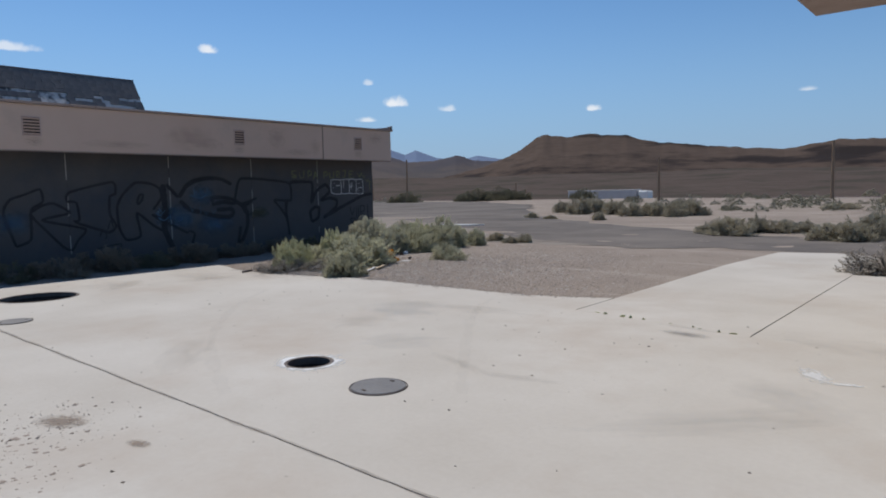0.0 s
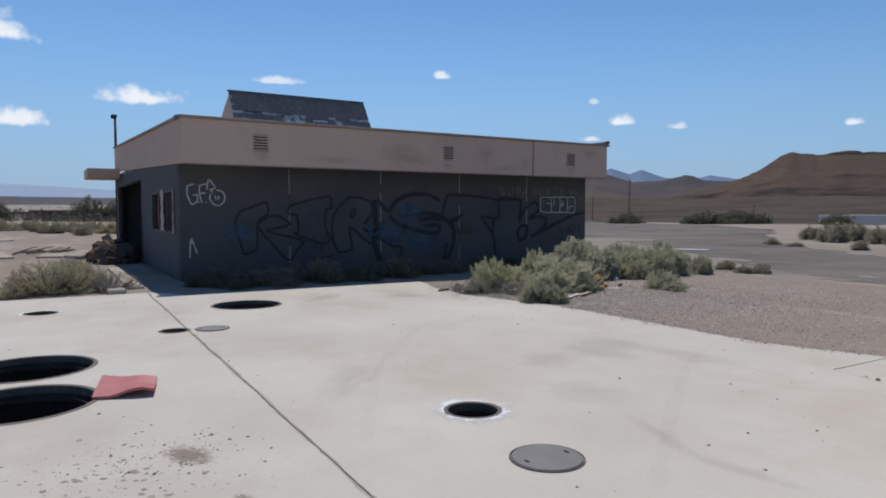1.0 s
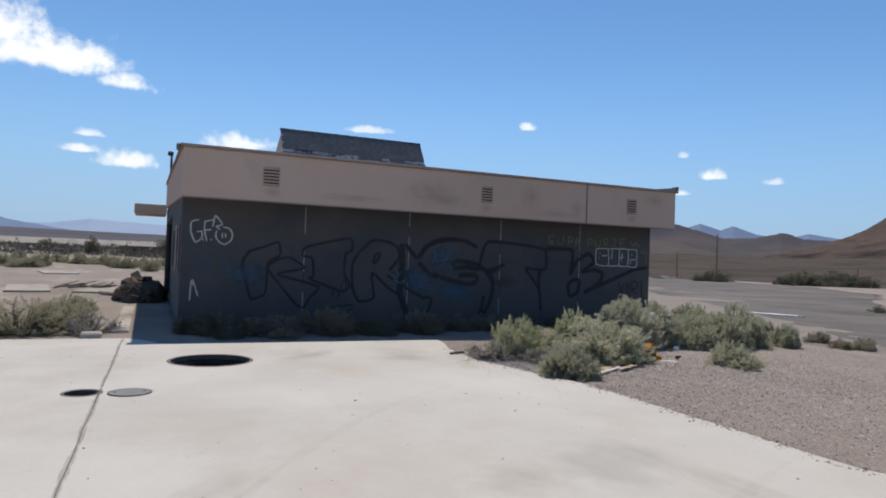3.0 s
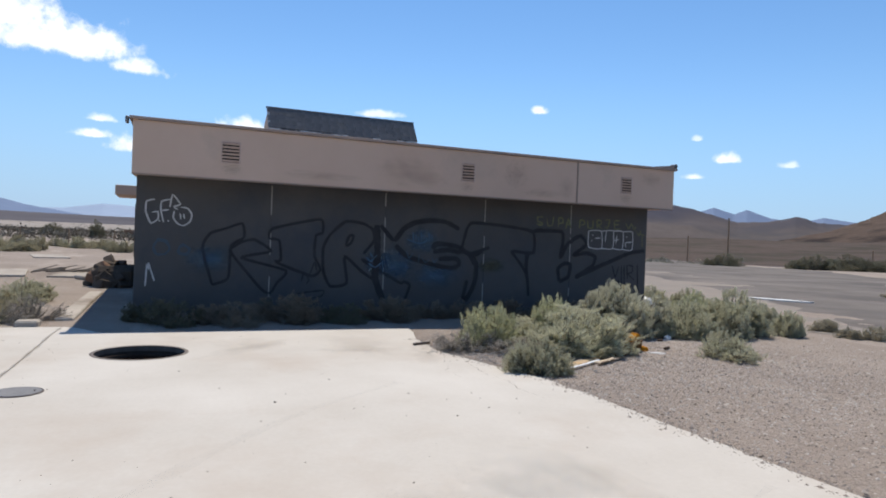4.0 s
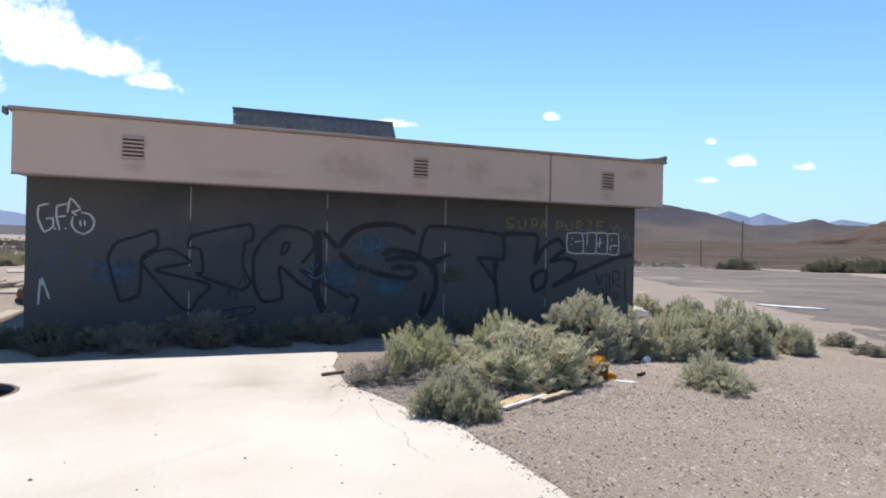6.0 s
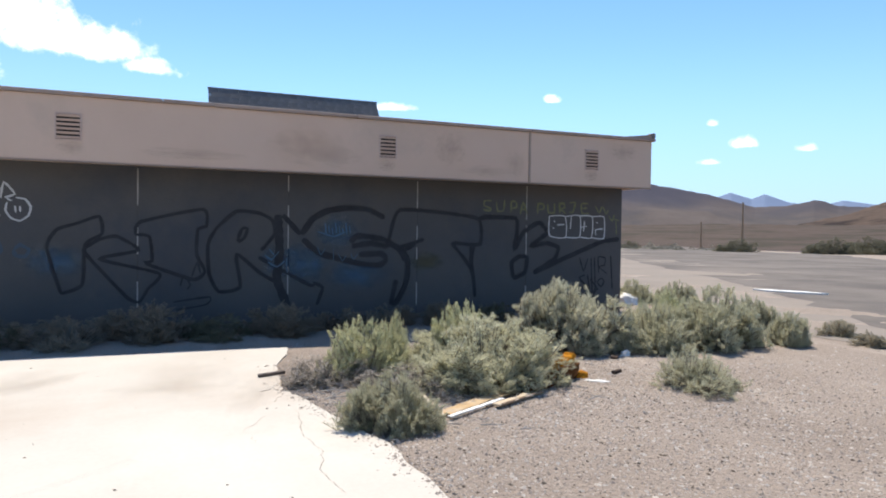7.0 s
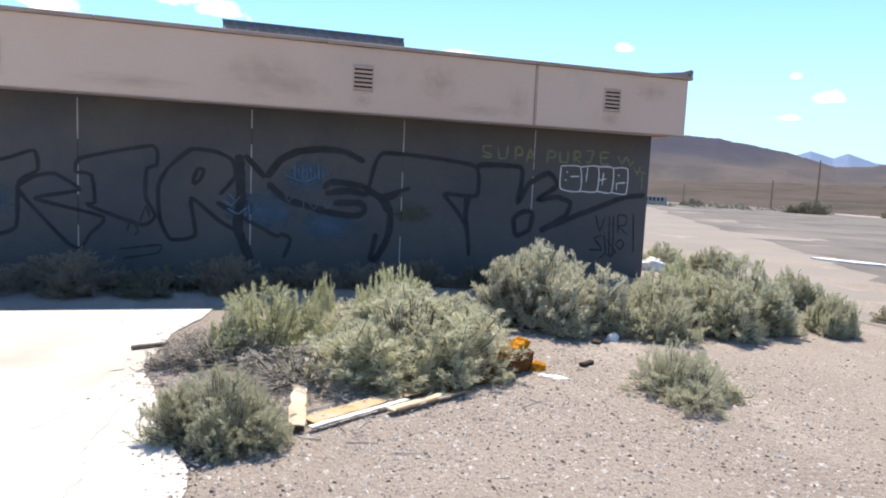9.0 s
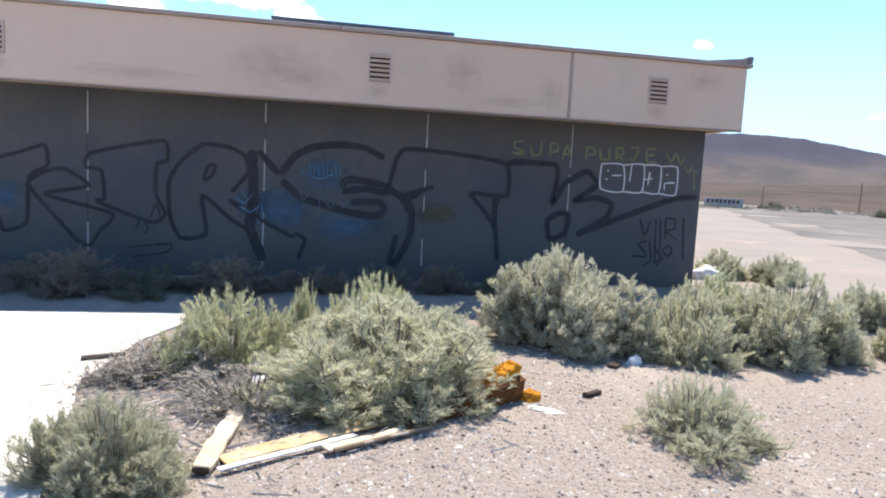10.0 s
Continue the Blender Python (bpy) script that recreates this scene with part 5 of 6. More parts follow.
def bush_meshes(seed, leaf_mat, plumes=600, leaves=100, leaf=0.045, up=0.45, length=0.26, fat=0.045, domes=9, skirt=0.1, flat=1.0):
    """A unit shrub, 1 m in radius and 1 m high: stems, and feathery plumes of narrow leaves over several domes."""
    rg = np.random.default_rng(seed)
    a, q = rg.uniform(0, 6.283, domes), np.concatenate(([0.0], rg.uniform(0.32, 0.68, domes - 1)))
    rad = np.concatenate(([0.62], rg.uniform(0.26, 0.42, domes - 1)))
    top = np.concatenate(([0.86], rg.uniform(0.45, 0.95, domes - 1) * (1 - 0.35 * q[1:])))
    cx, cy = q * np.cos(a), q * np.sin(a)
    pick = rg.choice(domes, plumes, p=rad ** 1.6 / np.sum(rad ** 1.6))
    az, cz = rg.uniform(0, 6.283, plumes), rg.random(plumes) ** 0.75
    sr = np.sqrt(1 - cz * cz)
    deep = 1.06 - 0.5 * rg.random(plumes) ** 1.5
    R, H = rad[pick], top[pick]
    tip = np.stack((cx[pick] + R * sr * np.cos(az) * deep, cy[pick] + R * sr * np.sin(az) * deep, np.maximum(skirt, H * cz * deep)), 1)
    out = unit(np.stack((sr * np.cos(az) / R, sr * np.sin(az) / R, cz / H), 1))
    d = unit(out * (1 - up) + np.array((0, 0, up)) + rg.normal(0, 0.28, (plumes, 3)))
    ln = length * rg.uniform(0.55, 1.3, plumes)[:, None]
    base = tip - d * ln
    base[:, 2] = np.maximum(0.03, base[:, 2])
    d = tip - base
    bend = rg.normal(0, 0.035, (plumes, 3))
    # stems, three-sided and tapering
    root = np.stack((base[:, 0] * 0.22, base[:, 1] * 0.22, np.zeros(plumes)), 1)
    knee = (root + base) / 2 + np.stack((base[:, 0] * 0.12, base[:, 1] * 0.12, -0.05 * base[:, 2]), 1)
    quads = []
    for p, r, w0, w1 in ((root, knee, 0.011, 0.008), (knee, base, 0.008, 0.005), (base, tip + bend, 0.005, 0.0015)):
        e = unit(np.cross(r - p, rg.normal(0, 1, (plumes, 3))))
        g = unit(np.cross(r - p, e))
        ring = [(e * math.cos(k * 2.094) + g * math.sin(k * 2.094)) for k in range(3)]
        for k in range(3):
            u, v = ring[k], ring[(k + 1) % 3]
            quads.append(np.stack((p + u * w0, p + v * w0, r + v * w1, r + u * w1), 1))
    stems = np.concatenate(quads).reshape(-1, 3)
    # leaves
    m = plumes * leaves
    own = np.repeat(np.arange(plumes), leaves)
    u = rg.random(m)[:, None] ** 0.75
    axis_ = unit(d)[own]
    o = unit(np.cross(axis_, rg.normal(0, 1, (m, 3))))
    p = base[own] + d[own] * u + bend[own] * u * u + o * fat * rg.random(m)[:, None] * (1.05 - u) ** 0.6
    grow = unit(axis_ * 0.8 + o * (0.75 - 0.45 * u) + rg.normal(0, 0.32, (m, 3)))
    size = leaf * rg.uniform(0.55, 1.3, m)[:, None] * (1.1 - 0.4 * u)
    side = unit(np.cross(grow, rg.normal(0, 1, (m, 3)))) * size * 0.085
    p[:, 2] = np.maximum(0.012, p[:, 2])
    foliage = np.stack((p - side, p + side, p + grow * size), 1).reshape(-1, 3)
    foliage[:, 2] = np.maximum(0.006, foliage[:, 2])
    return fast_mesh("branchwork", stems, 4, M_twig), fast_mesh("foliage", foliage, 3, leaf_mat)


BUSH = {
    "sage": [bush_meshes(k, M_leaf, 1100, 100, 0.052, 0.40, 0.20, 0.048, 13) for k in (1, 2, 3, 4)],
    "dome": [bush_meshes(k, M_leaf_grey, 1400, 85, 0.052, 0.35, 0.18, 0.040, 8) for k in (5,)],
    "young": [bush_meshes(k, M_leaf_y, 560, 110, 0.070, 0.58, 0.30, 0.055, 10) for k in (11, 12)],
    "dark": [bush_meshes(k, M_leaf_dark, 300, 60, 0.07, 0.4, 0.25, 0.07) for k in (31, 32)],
    "olive": [bush_meshes(k, M_leaf_olive, 420, 80, 0.055, 0.4, 0.28, 0.055) for k in (35,)],
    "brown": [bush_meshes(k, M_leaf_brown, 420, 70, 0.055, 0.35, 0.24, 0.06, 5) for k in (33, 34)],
    "sparse": [bush_meshes(41, M_leaf, 420, 70, 0.055, 0.35, 0.2, 0.05, 12)],
    "far": [bush_meshes(k, M_leaf_olive, 150, 50, 0.12, 0.35, 0.3, 0.12, 7) for k in (51, 52, 53)],
    "dusty": [bush_meshes(k, M_leaf_tan, 240, 55, 0.10, 0.35, 0.26, 0.09, 9) for k in (56, 57)],
    "roadside": [bush_meshes(k, M_leaf_dusk, 170, 50, 0.12, 0.4, 0.3, 0.12, 7) for k in (54, 55)],
    "dry": [bush_meshes(k, M_leaf_dry, 420, 40, 0.05, 0.3, 0.26, 0.05) for k in (21, 22)],
}


def bush(kind, variant, x, y, r, h, label, z=None, turn=None):
    tw, fo = BUSH[kind][variant % len(BUSH[kind])]
    b = thing("bush", label, "bush", "desert bushes", at=(x, y, (ground_height(x, y) if z is None else z) - 0.01))
    b.rotation_euler = (0, 0, (x * 7.1 + y * 3.3) % 6.28 if turn is None else turn)
    b.scale = (r, r, h)
    shared("branchwork", tw, b)
    shared("foliage", fo, b)
    return b


SAGE = "grey-green sagebrush with feathery shoots on dirt"
YOUNG = "small yellow-green upright desert shrub"
DRY = "low dry grey brush on the ground"
SHADE = "low shrub with shade-darkened leaves against the wall"
bush("sage", 0, -8.85, 8.0, 0.45, 0.5, "small grey-green bush at the slab edge")
bush("dry", 0, -10.6, 7.95, 0.72, 0.36, "dead grey brush spilling over the slab edge")
bush("dry", 1, -9.95, 8.5, 0.75, 0.3, DRY)
bush("young", 0, -10.75, 8.3, 0.58, 0.74, YOUNG)
bush("young", 1, -11.45, 8.82, 0.24, 0.66, YOUNG)
bush("sage", 1, -10.34, 9.48, 1.2, 0.8, "wide grey-green sagebrush beside orange foam scraps")
bush("young", 0, -10.8, 9.35, 0.42, 0.92, YOUNG)
bush("dome", 0, -11.7, 11.3, 0.95, 1.06, "tall dense grey-green sagebrush near the wall end")
bush("sage", 3, -11.2, 12.35, 0.78, 0.78, SAGE)
bush("young", 1, -11.6, 12.9, 0.62, 0.88, YOUNG)
bush("sage", 0, -11.25, 13.45, 0.9, 0.95, SAGE)
bush("sage", 1, -10.9, 14.5, 0.36, 0.58, SAGE)
bush("sage", 2, -12.4, 15.3, 0.48, 0.66, SAGE)
bush("sparse", 0, -9.15, 11.28, 0.58, 0.36, "sparse grey-green bush alone on gravel")
bush("sparse", 0, -9.35, 11.3, 0.34, 0.5, "upright pale green shoots in a sparse bush")
bush("sage", 0, -16.5, 16.1, 0.6, 0.62, SAGE)
bush("sage", 2, -16.0, 16.9, 0.6, 0.62, SAGE)
# These shrubs carry the wall's shade in their leaf colour.
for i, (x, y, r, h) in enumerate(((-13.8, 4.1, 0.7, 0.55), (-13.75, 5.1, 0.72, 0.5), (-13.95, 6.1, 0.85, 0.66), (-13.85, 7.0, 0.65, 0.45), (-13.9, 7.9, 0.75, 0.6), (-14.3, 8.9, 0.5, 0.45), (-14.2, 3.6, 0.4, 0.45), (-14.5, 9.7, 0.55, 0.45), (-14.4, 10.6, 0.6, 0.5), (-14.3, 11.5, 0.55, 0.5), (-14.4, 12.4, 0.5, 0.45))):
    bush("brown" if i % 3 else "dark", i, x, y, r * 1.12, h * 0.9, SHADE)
bush("olive", 1, -14.3, 1.05, 1.2, 0.72, "wide dusty olive bush at the apron corner")
bush("dry", 0, -14.3, 2.0, 0.7, 0.5, DRY)
bush("sage", 3, -17.5, 1.4, 0.7, 0.55, SAGE)
bush("dry", 1, -1.2, 12.95, 1.05, 0.62, "wide grey bush at the end of the apron")
bush("dry", 0, 0.6, 13.1, 1.0, 0.6, DRY)
for i, (x, y, r, h) in enumerate((
                                  (-19.0, 29.9, 0.39, 0.41), (-17.4, 29.0, 0.38, 0.25), (-21.2, 36.7, 0.59, 1.01), (-18.9, 34.4, 0.76, 1.25), (-19.1, 37.0, 0.81, 1.37), (-14.4, 28.3, 0.35, 0.51),
                                  (-16.7, 34.7, 0.75, 1.12), (-14.8, 32.8, 0.6, 0.95), (-13.7, 33.0, 0.69, 1.04), (-12.4, 32.4, 0.58, 0.92), (-12.3, 34.1, 0.81, 1.19), (-11.5, 34.2, 0.3, 0.57),
                                  (-7.0, 21.4, 0.5, 0.42), (-6.0, 20.8, 0.72, 0.71), (-5.8, 22.3, 0.45, 0.71), (-5.2, 22.2, 0.5, 0.54), (-4.6, 22.7, 0.58, 0.49), (-3.5, 19.9, 0.5, 0.59),
                                  (-2.9, 19.9, 0.61, 0.74), (-2.4, 20.4, 0.51, 0.92), (-2.6, 23.2, 0.39, 0.86), (-11.4, 16.1, 0.3, 0.33), (-10.5, 15.6, 0.26, 0.26), (-10.2, 15.8, 0.21, 0.34),
                                  (-12.5, 42.1, 0.61, 0.37), (-7.1, 43.5, 0.98, 0.47), (-6.5, 58.0, 0.65, 0.93))):
    bush("dusty", i, x, y, r * 1.35, h, "dusty tan-green desert bush beyond the driveway")


for i in range(9):
    a, d = radians((133.6, 128.6, 127.6, 126.5, 125.4, 124.4, 123.6, 141.5, 118.5)[i]), (92, 92, 90, 92, 94, 91, 95, 110, 88)[i]
    r = (2.3, 2.0, 2.6, 2.2, 2.8, 2.4, 2.0, 1.8, 2.0)[i]
    bush("roadside", i, 0.1 + d * math.cos(a), 0.2 + d * math.sin(a), r * 1.15, 0.8 * r, "dusky olive roadside bush beyond the asphalt lot")


plain = random.Random(17)
for i in range(34):
    a, d = radians(190.5 - 0.62 * i + plain.uniform(-0.25, 0.25)), plain.uniform(46, 60)
    bush("far", i, -1.1 + d * math.cos(a), 2.1 + d * math.sin(a), plain.uniform(0.7, 1.5), plain.uniform(0.6, 1.15), "dusty green bush on the plain")
for a, d, r, h in ((183.6, 92, 1.5, 2.6), (177.8, 88, 2.6, 3.4), (176.2, 90, 2.2, 3.0), (186.6, 100, 2.4, 1.8)):
    bush("roadside", int(d), -1.1 + d * math.cos(radians(a)), 2.1 + d * math.sin(radians(a)), r, h, "dark round desert tree on the plain")


def scrub(name, label, count, place, size, seed, tris=260, mat=M_scrub):
    """Uncounted far shrubs: small domes of leaf-like facets."""
    rnd = random.Random(seed)
    v, f = [], []
    for _ in range(count):
        p = place(rnd)
        if p is None:
            continue
        x, y = p
        z0 = ground_height(x, y)
        r = size * rnd.uniform(0.5, 1.5)
        hgt = r * rnd.uniform(0.55, 0.95)
        for _ in range(tris):
            a, q, e = rnd.uniform(0, 6.283), math.sqrt(rnd.random()), rnd.random()
            rr = r * q * (1 - 0.5 * e * e)
            c = Vector((x + rr * math.cos(a), y + rr * math.sin(a), z0 + hgt * (0.05 + 0.95 * e * math.sqrt(max(0.05, 1 - q * q)))))
            b = len(v)
            s = r * 0.075
            for _ in range(3):
                v.append(c + Vector((rnd.gauss(0, s), rnd.gauss(0, s), rnd.gauss(0, s * 0.9))))
            f.append((b, b + 1, b + 2))
    tagged(new(name, mesh_of(name, v, f, mat)), label, "scrub", kind="stuff")


def polar(rnd, a0, a1, d0, d1, keep_off=True):
    a, d = radians(rnd.uniform(a0, a1)), d0 + (d1 - d0) * rnd.random() ** 1.3
    x, y = -2 + d * math.cos(a), 4 + d * math.sin(a)
    return x, y


scrub("desert_scrub", "dense dusky thicket across the plain", 620, lambda r: polar(r, 165, 212, 76, 150), 1.05, 32, 110, M_scrub_far)
scrub("desert_scrub", "sparse low scrub on the pale flat", 240, lambda r: polar(r, 165, 212, 170, 600), 1.4, 31, 40, M_scrub_far)
scrub("roadside_scrub", "grey-green brush along the far road", 120, lambda r: (lambda u: (-150 + 150 * u + r.gauss(0, 2), 112 + 4 * u - 34 * (1 - abs(2 * u - 1)) * 0 + r.gauss(0, 3)))(r.random()), 1.5, 33, 60)
scrub("desert_scrub", "low dry scrub along the edge of the asphalt lot", 70, lambda r: polar(r, 133, 160, 84, 108), 0.75, 36, 120)
scrub("desert_scrub", "low scrub beyond the driveway", 190, lambda r: polar(r, 75, 116, 36, 130), 0.6, 34)
scrub("desert_scrub", "sparse scrub on the slopes", 700, lambda r: polar(r, 80, 150, 150, 420), 1.3, 35, 20)


# ---- far road, poles, sign ----
def road_y(x):
    return 112 + 0.03 * (x + 150)


def far_road():
    bm = bmesh.new()
    xs = np.linspace(-420, 160, 40)
    rows = [[bm.verts.new((x, road_y(x) + o, z)) for o, z in ((-10, -3.0), (-6, -1.6), (6, -1.6), (10, -3.0))] for x in xs]
    for a, b in zip(rows, rows[1:]):
        for i in range(3):
            bm.faces.new((a[i], b[i], b[i + 1], a[i + 1]))
    bmesh.ops.recalc_face_normals(bm, faces=bm.faces)
    tagged(part("road", bm, M_verge), "far raised highway across the desert", "road", kind="structure")
    rail = thing("guard_rail", "pale steel guard rail along the far highway", "guard rail")
    part("rail", boxed(-330, 120, -0.05, 0.05, -0.95, -0.55, 0, Matrix.Translation((0, road_y(-100) - 5.6, 0.1))), M_slat, rail)
    for x in range(-330, 121, 9):
        part("post", boxed(x - 0.1, x + 0.1, road_y(-100) - 5.52, road_y(-100) - 5.32, -1.75, -0.4), M_wood, rail)


far_road()


def utility_pole(x, y, h, arm=False):
    p = thing("utility_pole", "dark weathered wooden utility pole", "pole", "utility poles", at=(x, y, ground_height(x, y)))
    part("shaft", rod(bmesh.new(), (0, 0, -0.2), (0, 0, h), 0.17, 0.11), M_wood, p)
    if arm:
        part("crossarm", boxed(-0.9, 0.9, -0.06, 0.06, h - 0.6, h - 0.46), M_wood, p)


for x, y, h, arm in ((-79, 83.6, 6.9, False), (-94, 89.7, 4.8, False), (-71, 105, 5.2, False), (-28.5, 69.5, 4.6, False), (-13, 74, 5.6, False), (-120, 92, 4.6, False)):
    utility_pole(x, y, h, arm)


def fence_posts():
    f = thing("wire_fence", "old wooden post fence along the desert edge", "fence")
    for i in range(26):
        x, y = -62 - 0.35 * i, -34 + 3.4 * i
        z = ground_height(x, y)
        part("post", rod(bmesh.new(), (x, y, z - 0.2), (x, y, z + 1.3), 0.06, 0.05, 6), M_wood, f)


fence_posts()


def letter_sign():
    s = thing("low_sign", "low weathered grey lettered barrier beside the far lot", "sign", at=(-79, 57, 0.4))
    s.rotation_euler = (0, 0, radians(52))
    part("board", boxed(-2.2, 2.2, -0.1, 0.1, -0.3, 0.75, 0.02), M_caulk, s)
    for i in range(8):
        part("lettering_bar", boxed(-1.9 + 0.48 * i, -1.62 + 0.48 * i, -0.115, -0.1, 0.2, 0.6), M_shaft, s)


letter_sign()


M_trailer = material("dusty_trailer_paint", (0.46, 0.43, 0.42), (0.56, 0.53, 0.52), 0.4, 6, 0.7, 0.1)


def truck():
    t = thing("truck", "white semi-trailer truck on the far highway", "truck", at=(-56.5, 113.5, -2.4))
    part("trailer", boxed(-7.5, 6.2, -1.25, 1.25, 1.1, 3.5, 0.05), M_trailer, t, "dusty grey box trailer")
    bm = boxed(6.5, 8.3, -1.2, 1.2, 0.9, 3.3, 0.25)
    box(bm, 8.3, 9.5, -1.0, 1.0, 0.8, 1.9, 0.2)
    part("cab", bm, M_white, t, "white cab")
    for x in (-6.6, -5.3, 6.6, 8.8):
        w = part("wheel", rod(bmesh.new(), (x, -1.25, 0.5), (x, 1.25, 0.5), 0.5, 0.5, 16), M_shaft, t)


truck()


# ---- scraps ----
def scraps():
    def plank(a, b, w, th, mat, label, z=0.0, name="plank", lift=0.0):
        a, b = Vector((*a, 0)), Vector((*b, 0))
        d = b - a
        m = Matrix.Translation(((a + b) / 2) + Vector((0, 0, z + th / 2 + 0.0))) @ Euler((0, -lift, math.atan2(d.y, d.x))).to_matrix().to_4x4()
        bm = boxed(-d.length / 2, d.length / 2, -w / 2, w / 2, -th / 2, th / 2, min(0.006, th / 4), m)
        bmesh.ops.subdivide_edges(bm, edges=[e for e in bm.edges if e.calc_length() > d.length * 0.6], cuts=15)
        for v in bm.verts:
            v.co += Vector((fbm(v.co.x * 6, v.co.y * 6, 1), fbm(v.co.x * 6, v.co.y * 6, 5), 0.4 * fbm(v.co.x * 9, v.co.y * 9, 8))) * min(w, 0.07) * 0.24
        return tagged(part(name, bm, mat), label, name.replace("_", " "))
    plank((-8.885, 8.392), (-9.69, 8.47), 0.105, 0.034, M_plank, "pale timber board with orange stains on gravel", -0.006)
    plank((-8.872, 8.391), (-8.884, 8.392), 0.10, 0.032, M_shaft, "dark charred end piece of a board", -0.006, "board_end")
    plank((-9.00, 8.47), (-9.50, 9.27), 0.135, 0.010, M_sheet, "orange stained sheet lying flat on gravel", 0.0, "stained_sheet")
    plank((-8.885, 8.475), (-9.3, 9.17), 0.042, 0.012, M_white, "ragged white painted strip along a stained sheet", 0.002, "white_strip")
    plank((-9.10, 9.00), (-9.34, 9.46), 0.085, 0.016, M_plank, "broken board piece with splintered ends", 0.004)
    plank((-9.08, 9.04), (-9.40, 9.62), 0.026, 0.022, M_wood, "splintered brown stick on gravel", 0.0, "stick")
    plank((-9.62, 8.52), (-9.92, 8.58), 0.022, 0.018, M_stick, "pale bent stick beside a board", 0.015, "stick", 0.3)
    plank((-10.87, 7.2), (-10.99, 7.47), 0.04, 0.035, M_ring, "short grey pipe piece on concrete", 0.0, "pipe_piece")
    plank((-8.85, 7.62), (-9.05, 7.74), 0.018, 0.014, M_wood, "dry stick at the slab edge", 0.0, "stick")
    plank((-9.98, 10.84), (-10.07, 10.99), 0.05, 0.035, M_shaft, "small dark block on gravel", -0.02, "block")
    plank((-10.72, 11.38), (-10.84, 11.5), 0.08, 0.03, M_shaft, "dark scrap on gravel", -0.02, "scrap")

    def lump(x, y, sx, sy, sz, mat, label, name, seed, rot=0.0, taper=0.0, jag=0.32):
        bm = bmesh.new()
        bmesh.ops.create_icosphere(bm, subdivisions=4, radius=1)
        for v in bm.verts:
            n0 = v.co.normalized()
            k = 1 + jag * noise.fractal(n0 * 1.8 + Vector((seed, 0, 0)), 1.0, 2.0, 5)
            slim = 1 - taper * max(0.0, n0.z)
            v.co = Vector((n0.x * sx * k * slim, n0.y * sy * k * slim - taper * 0.3 * sy * n0.z, max(-0.25, n0.z) * sz * k))
        bmesh.ops.transform(bm, matrix=pose(x, y, sz * 0.18 - 0.02, 0, 0, rot), verts=bm.verts)
        return tagged(part(name, bm, mat, None, "", True), label, name.replace("_", " "))
    cushion = thing("torn_cushion", "torn rust-brown seat cushion spilling orange foam on gravel", "cushion", at=(-10.02, 10.30, -0.02))
    cushion.rotation_euler = (0, 0, math.atan2(-0.75, 0.45))
    length = 0.98

    def torn_slab(y0, y1, x1, height, seed, ny=5, nx=26, nz=8):
        """A slab along local x whose torn top falls towards its far end."""
        bm = bmesh.new()
        ring = []
        for a in range(nx + 1):
            x = x1 * a / nx
            h = max(0.03, height(x) + 0.05 * fbm(x * 9, seed) + 0.02 * fbm(x * 30, seed))
            side = [(y0, h * k / nz) for k in range(nz + 1)] + [(y0 + (y1 - y0) * k / ny, h * (1 - 0.12 * k / ny)) for k in range(1, ny)] + [(y1, h * 0.88 * (1 - k / nz)) for k in range(nz + 1)]
            row = []
            for y, z in side:
                q = 0.028 * fbm(x * 14, z * 14 + seed, y * 14)
                row.append(bm.verts.new((x + 0.5 * q, y + q - 0.25 * (0.3 - z), max(0.0, z + 0.6 * q))))
            ring.append(row)
        for p, q in zip(ring, ring[1:]):
            for k in range(len(p) - 1):
                bm.faces.new((p[k], q[k], q[k + 1], p[k + 1]))
        bm.faces.new(ring[0])
        bm.faces.new(ring[-1][::-1])
        bmesh.ops.recalc_face_normals(bm, faces=bm.faces)
        return bm
    part("foam", torn_slab(-0.02, 0.10, 0.24, lambda x: 0.27 - 0.3 * x, 3), M_foam, cushion, "bright orange torn foam", True)
    part("cover", torn_slab(0.101, 0.17, length, lambda x: 0.19 - 0.15 * x / length, 8), M_rust, cushion, "rust-brown torn cover", True)
    lump(-9.95, 10.42, 0.06, 0.08, 0.06, M_foam, "small orange foam chunk", "foam_block", 2, 0, 0.2, 0.4)
    lump(-9.72, 10.46, 0.05, 0.13, 0.014, M_white, "crumpled white paper on gravel", "paper", 5, -40)
    lump(-10.86, 11.66, 0.05, 0.065, 0.06, M_white, "crumpled white rag beside a bush", "rag", 6)
    lump(-9.75, 8.75, 0.07, 0.09, 0.03, M_white, "small crumpled white paper", "paper", 7)
    lump(-10.35, 8.55, 0.1, 0.12, 0.04, M_white, "crumpled white paper under brush", "paper", 8)
    lump(-16.3, 15.75, 0.26, 0.26, 0.2, M_white, "white broken bucket behind the wall end", "bucket", 9)


scraps()


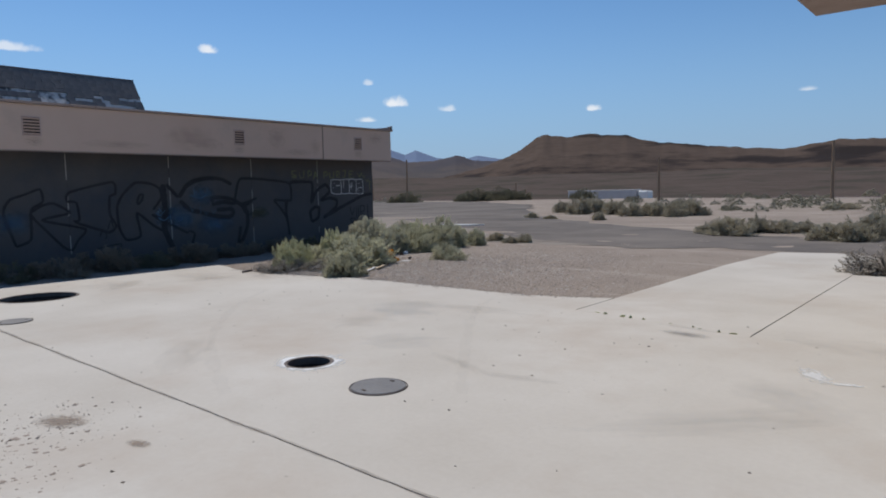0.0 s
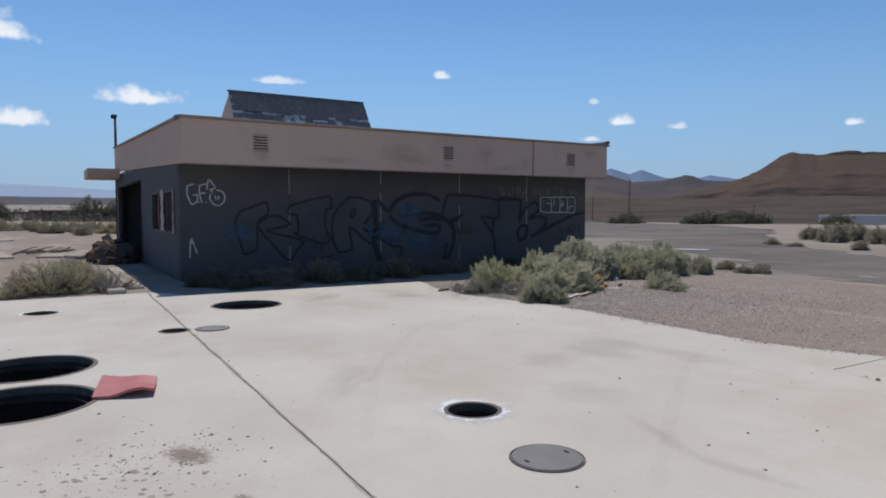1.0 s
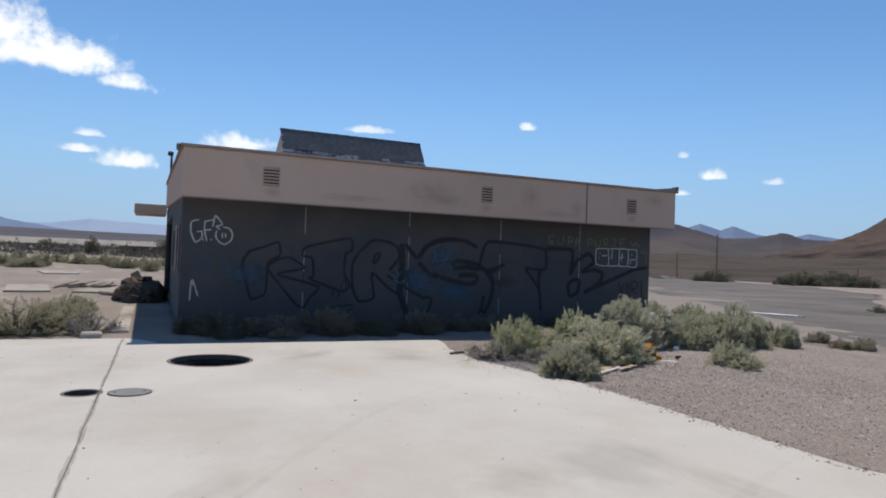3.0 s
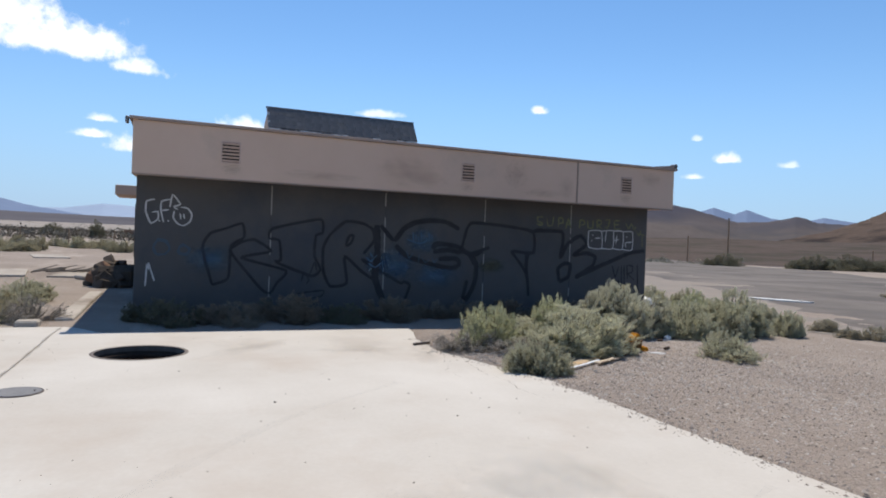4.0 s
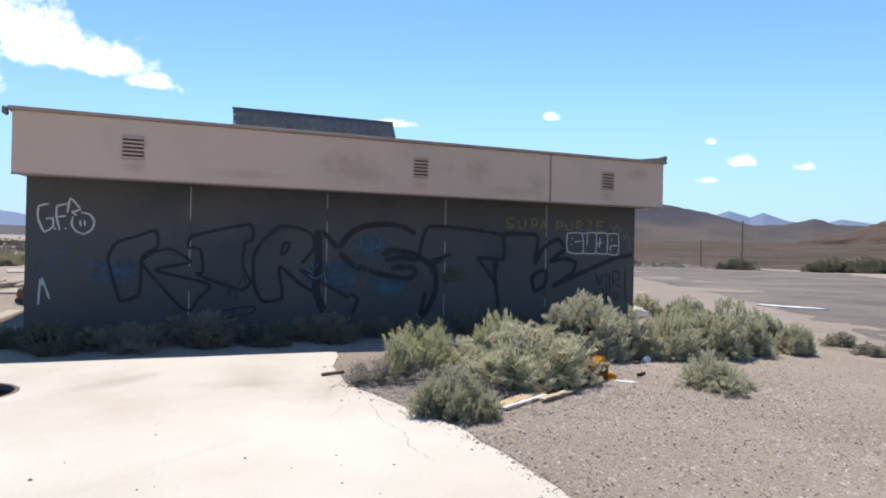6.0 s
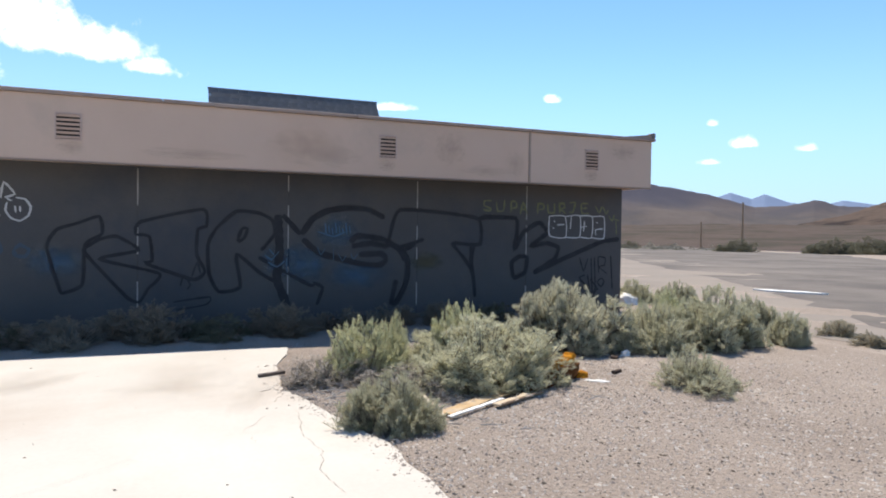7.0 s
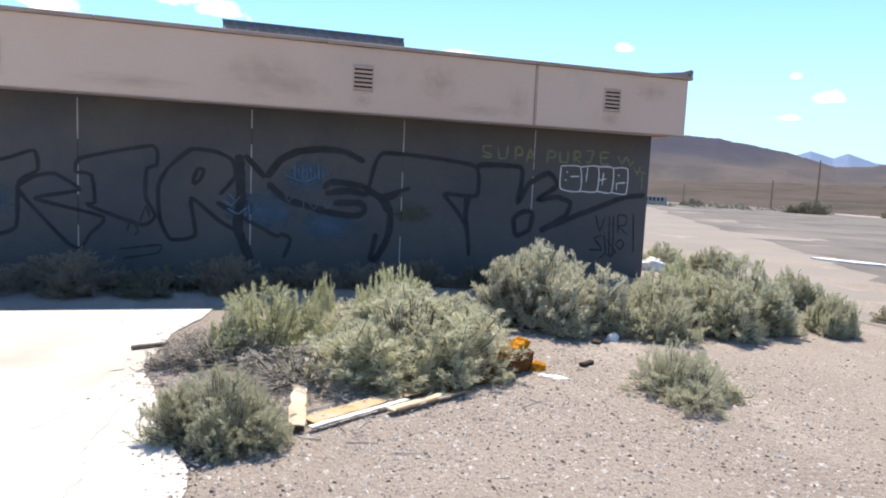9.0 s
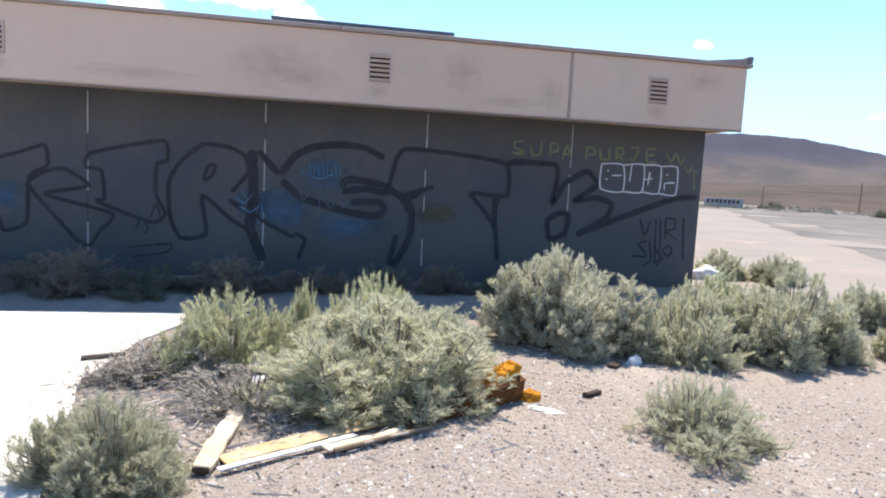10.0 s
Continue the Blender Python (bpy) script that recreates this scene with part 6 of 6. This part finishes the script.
def left_rubble():
    rnd = random.Random(8)

    def slab_piece(x, y, sx, sy, rz, label, z=0.0, tilt=0.0):
        bm = boxed(-sx / 2, sx / 2, -sy / 2, sy / 2, -0.05, 0.05, 0.015, pose(x, y, z - 0.01, tilt, 0, rz))
        tagged(part("broken_slab", bm, M_walk), label, "slab")
    slab_piece(-27.2, -0.75, 3.6, 1.25, 8, "pale broken concrete slab lying on dirt")
    slab_piece(-26.3, 1.35, 2.2, 1.0, -8, "pale broken concrete slab lying on dirt")
    slab_piece(-43, -1.7, 4.5, 1.6, 12, "far pale concrete slab on dirt")
    slab_piece(-24.6, 2.0, 0.9, 0.7, 30, "pale tilted slab beside a rubble heap", 0.12, 12)
    pile = thing("rubble_pile", "dark heap of burnt rubble and timber beside the wall", "rubble", at=(-22.3, 2.75, 0.03))
    part("mattress", box(bmesh.new(), -0.75, 0.8, -0.5, 0.55, 0.0, 0.5, 0.14), M_rubble, pile, "charred dark brown mattress")
    for i in range(46):
        a, q = rnd.uniform(0, 6.28), math.sqrt(rnd.random())
        h = 0.72 * (1 - q * q)
        s = rnd.uniform(0.1, 0.26)
        part("chunk", boxed(-s, s, -s * 0.7, s * 0.7, -s * 0.5, s * 0.5, s * 0.12, pose(q * 0.95 * math.cos(a), q * 0.6 * math.sin(a), h * rnd.uniform(0.3, 1), rnd.uniform(-40, 40), rnd.uniform(-40, 40), rnd.uniform(0, 180))), M_rubble if i % 6 else M_rust_wall, pile)
    sticks = thing("stick_pile", "low pile of grey branches on dirt", "branches", at=(-27.5, 0.6, 0.03))
    for i in range(18):
        a = rnd.uniform(-0.7, 0.7) + 1.57
        x, y, ln = rnd.uniform(-0.5, 0.5), rnd.uniform(-0.6, 0.9), rnd.uniform(0.3, 0.8)
        part("branch", rod(bmesh.new(), (x, y, rnd.uniform(0, 0.06)), (x + ln * math.cos(a), y + ln * math.sin(a), rnd.uniform(0.02, 0.28)), 0.025, 0.012, 6), M_twig, sticks)
    wall = thing("ruined_wall", "low far reddish-brown ruined wall", "wall", at=(-100, 4, ground_height(-100, 4)))
    part("masonry", boxed(-0.3, 0.3, -5, 8, -0.5, 1.15, 0.05), M_rust_wall, wall)
    for y in (-3, 1, 5):
        # Dark boxes on the wall face give the openings their shade.
        part("opening", boxed(0.301, 0.34, y - 0.5, y + 0.5, 0.1, 0.8), M_shaft, wall)


M_rubble = material("burnt_rubble", (0.05, 0.042, 0.036), (0.14, 0.115, 0.095), 3, 20, 0.95, 0.3)
M_rust_wall = material("reddish_masonry", (0.14, 0.085, 0.06), (0.22, 0.14, 0.10), 0.6, 8, 0.95, 0.2)
left_rubble()


def strew(name, label, mat, count, place, size, seed, flat=0.6):
    rnd = random.Random(seed)
    v, f = [], []
    for _ in range(count):
        p = place(rnd)
        if p is None:
            continue
        x, y, z = p
        s = size * min(2.6, 0.5 + rnd.expovariate(2.2))
        b = len(v)
        a = rnd.uniform(0, 6.28)
        for k in range(4):
            v.append((x + s * math.cos(a + k * 1.57) * rnd.uniform(0.7, 1.2), y + s * math.sin(a + k * 1.57) * rnd.uniform(0.6, 1.1), z - 0.002 + s * rnd.uniform(0, 0.15)))
        v.append((x + rnd.uniform(-0.3, 0.3) * s, y + rnd.uniform(-0.3, 0.3) * s, z + s * flat * rnd.uniform(0.6, 1.1)))
        f += [(b, b + 1, b + 4), (b + 1, b + 2, b + 4), (b + 2, b + 3, b + 4), (b + 3, b, b + 4)]
    tagged(new(name, mesh_of(name, v, f, mat)), label, "gravel", kind="stuff")


def on_dirt(rnd):
    x, y = rnd.uniform(-13, -2.5), 7.4 + 10 * rnd.random() ** 1.4
    if y < slab_north(x) + 0.03 or rnd.random() > math.exp(-(math.hypot(x + 8.5, y - 10.0) / 2.9) ** 2):
        return None
    return x, y, ground_height(x, y)


def on_slab(rnd):
    x, y = rnd.uniform(-12.5, 2.0), rnd.uniform(0.3, 7.4)
    for cx, cy, r in HOLES.values():
        if math.hypot(x - cx, y - cy) < r + 0.1:
            return None
    return x, y, 0.0


def stain_patch(cx, cy, sx, sy):
    def place(rnd):
        return rnd.gauss(cx, sx), rnd.gauss(cy, sy), 0.0
    return place


strew("gravel", "tan pebbles strewn on the dirt", M_gravel, 80000, on_dirt, 0.0105, 41)
strew("gravel", "pale pebbles strewn on the dirt", M_gravel_pale, 80000, on_dirt, 0.010, 47)
strew("dark_grit", "dark pebbles scattered on the dirt", M_grit, 40000, on_dirt, 0.0080, 42)
strew("slab_grit", "dark grit scattered on the concrete", M_twig, 420, on_slab, 0.0085, 43)
strew("slab_litter", "brown dirt crumbs on the concrete", M_gravel, 190, stain_patch(-4.5, 1.72, 0.3, 0.22), 0.009, 44)
strew("slab_litter", "brown dirt crumbs on the concrete", M_gravel, 420, stain_patch(-4.3, 1.25, 0.45, 0.28), 0.013, 45, 0.2)
strew("edge_gravel", "gravel spilling over the slab edge", M_gravel, 1500, lambda r: (lambda x: (x, slab_north(x) + r.gauss(0, 0.08), 0.0))(r.uniform(-11.5, -4.0)), 0.010, 46)


def dry_litter():
    rnd = random.Random(61)
    v, f = [], []
    for _ in range(1400):
        x, y = rnd.gauss(-10.1, 0.5), rnd.gauss(8.55, 0.5)
        if rnd.random() < 0.2:
            x, y = rnd.gauss(-11.4, 0.35), rnd.gauss(12.0, 1.0)
        if y < slab_north(x) - 0.4:
            continue
        a, ln, z = rnd.uniform(0, 6.28), rnd.uniform(0.05, 0.20), ground_height(x, y) + 0.004
        d, w = Vector((math.cos(a), math.sin(a), rnd.uniform(-0.05, 0.35))), rnd.uniform(0.0025, 0.006)
        e = Vector((-d.y, d.x, 0)) * w
        p, q = Vector((x, y, z)), Vector((x, y, z)) + d * ln
        b = len(v)
        up = Vector((0, 0, w * 1.6))
        v += [p - e, p + e, p + up, q - e * 0.5, q + e * 0.5, q + up * 0.5]
        f += [(b, b + 1, b + 4, b + 3), (b + 1, b + 2, b + 5, b + 4), (b + 2, b, b + 3, b + 5)]
    tagged(new("dry_litter", mesh_of("dry_litter", v, f, M_stick)), "pale dry sticks and stems under the bushes", "sticks", kind="stuff")


dry_litter()


def crack_weeds():
    rnd = random.Random(12)
    for i in range(11):
        u = (i + rnd.uniform(-0.3, 0.3)) / 11
        x, y = -3.5 + 1.8 * u, 7.22 - 0.33 * u + rnd.uniform(-0.03, 0.03)
        bush("young", i, x, y, rnd.uniform(0.015, 0.075), rnd.uniform(0.01, 0.045), "tiny weed growing from a slab crack", 0.0)


crack_weeds()
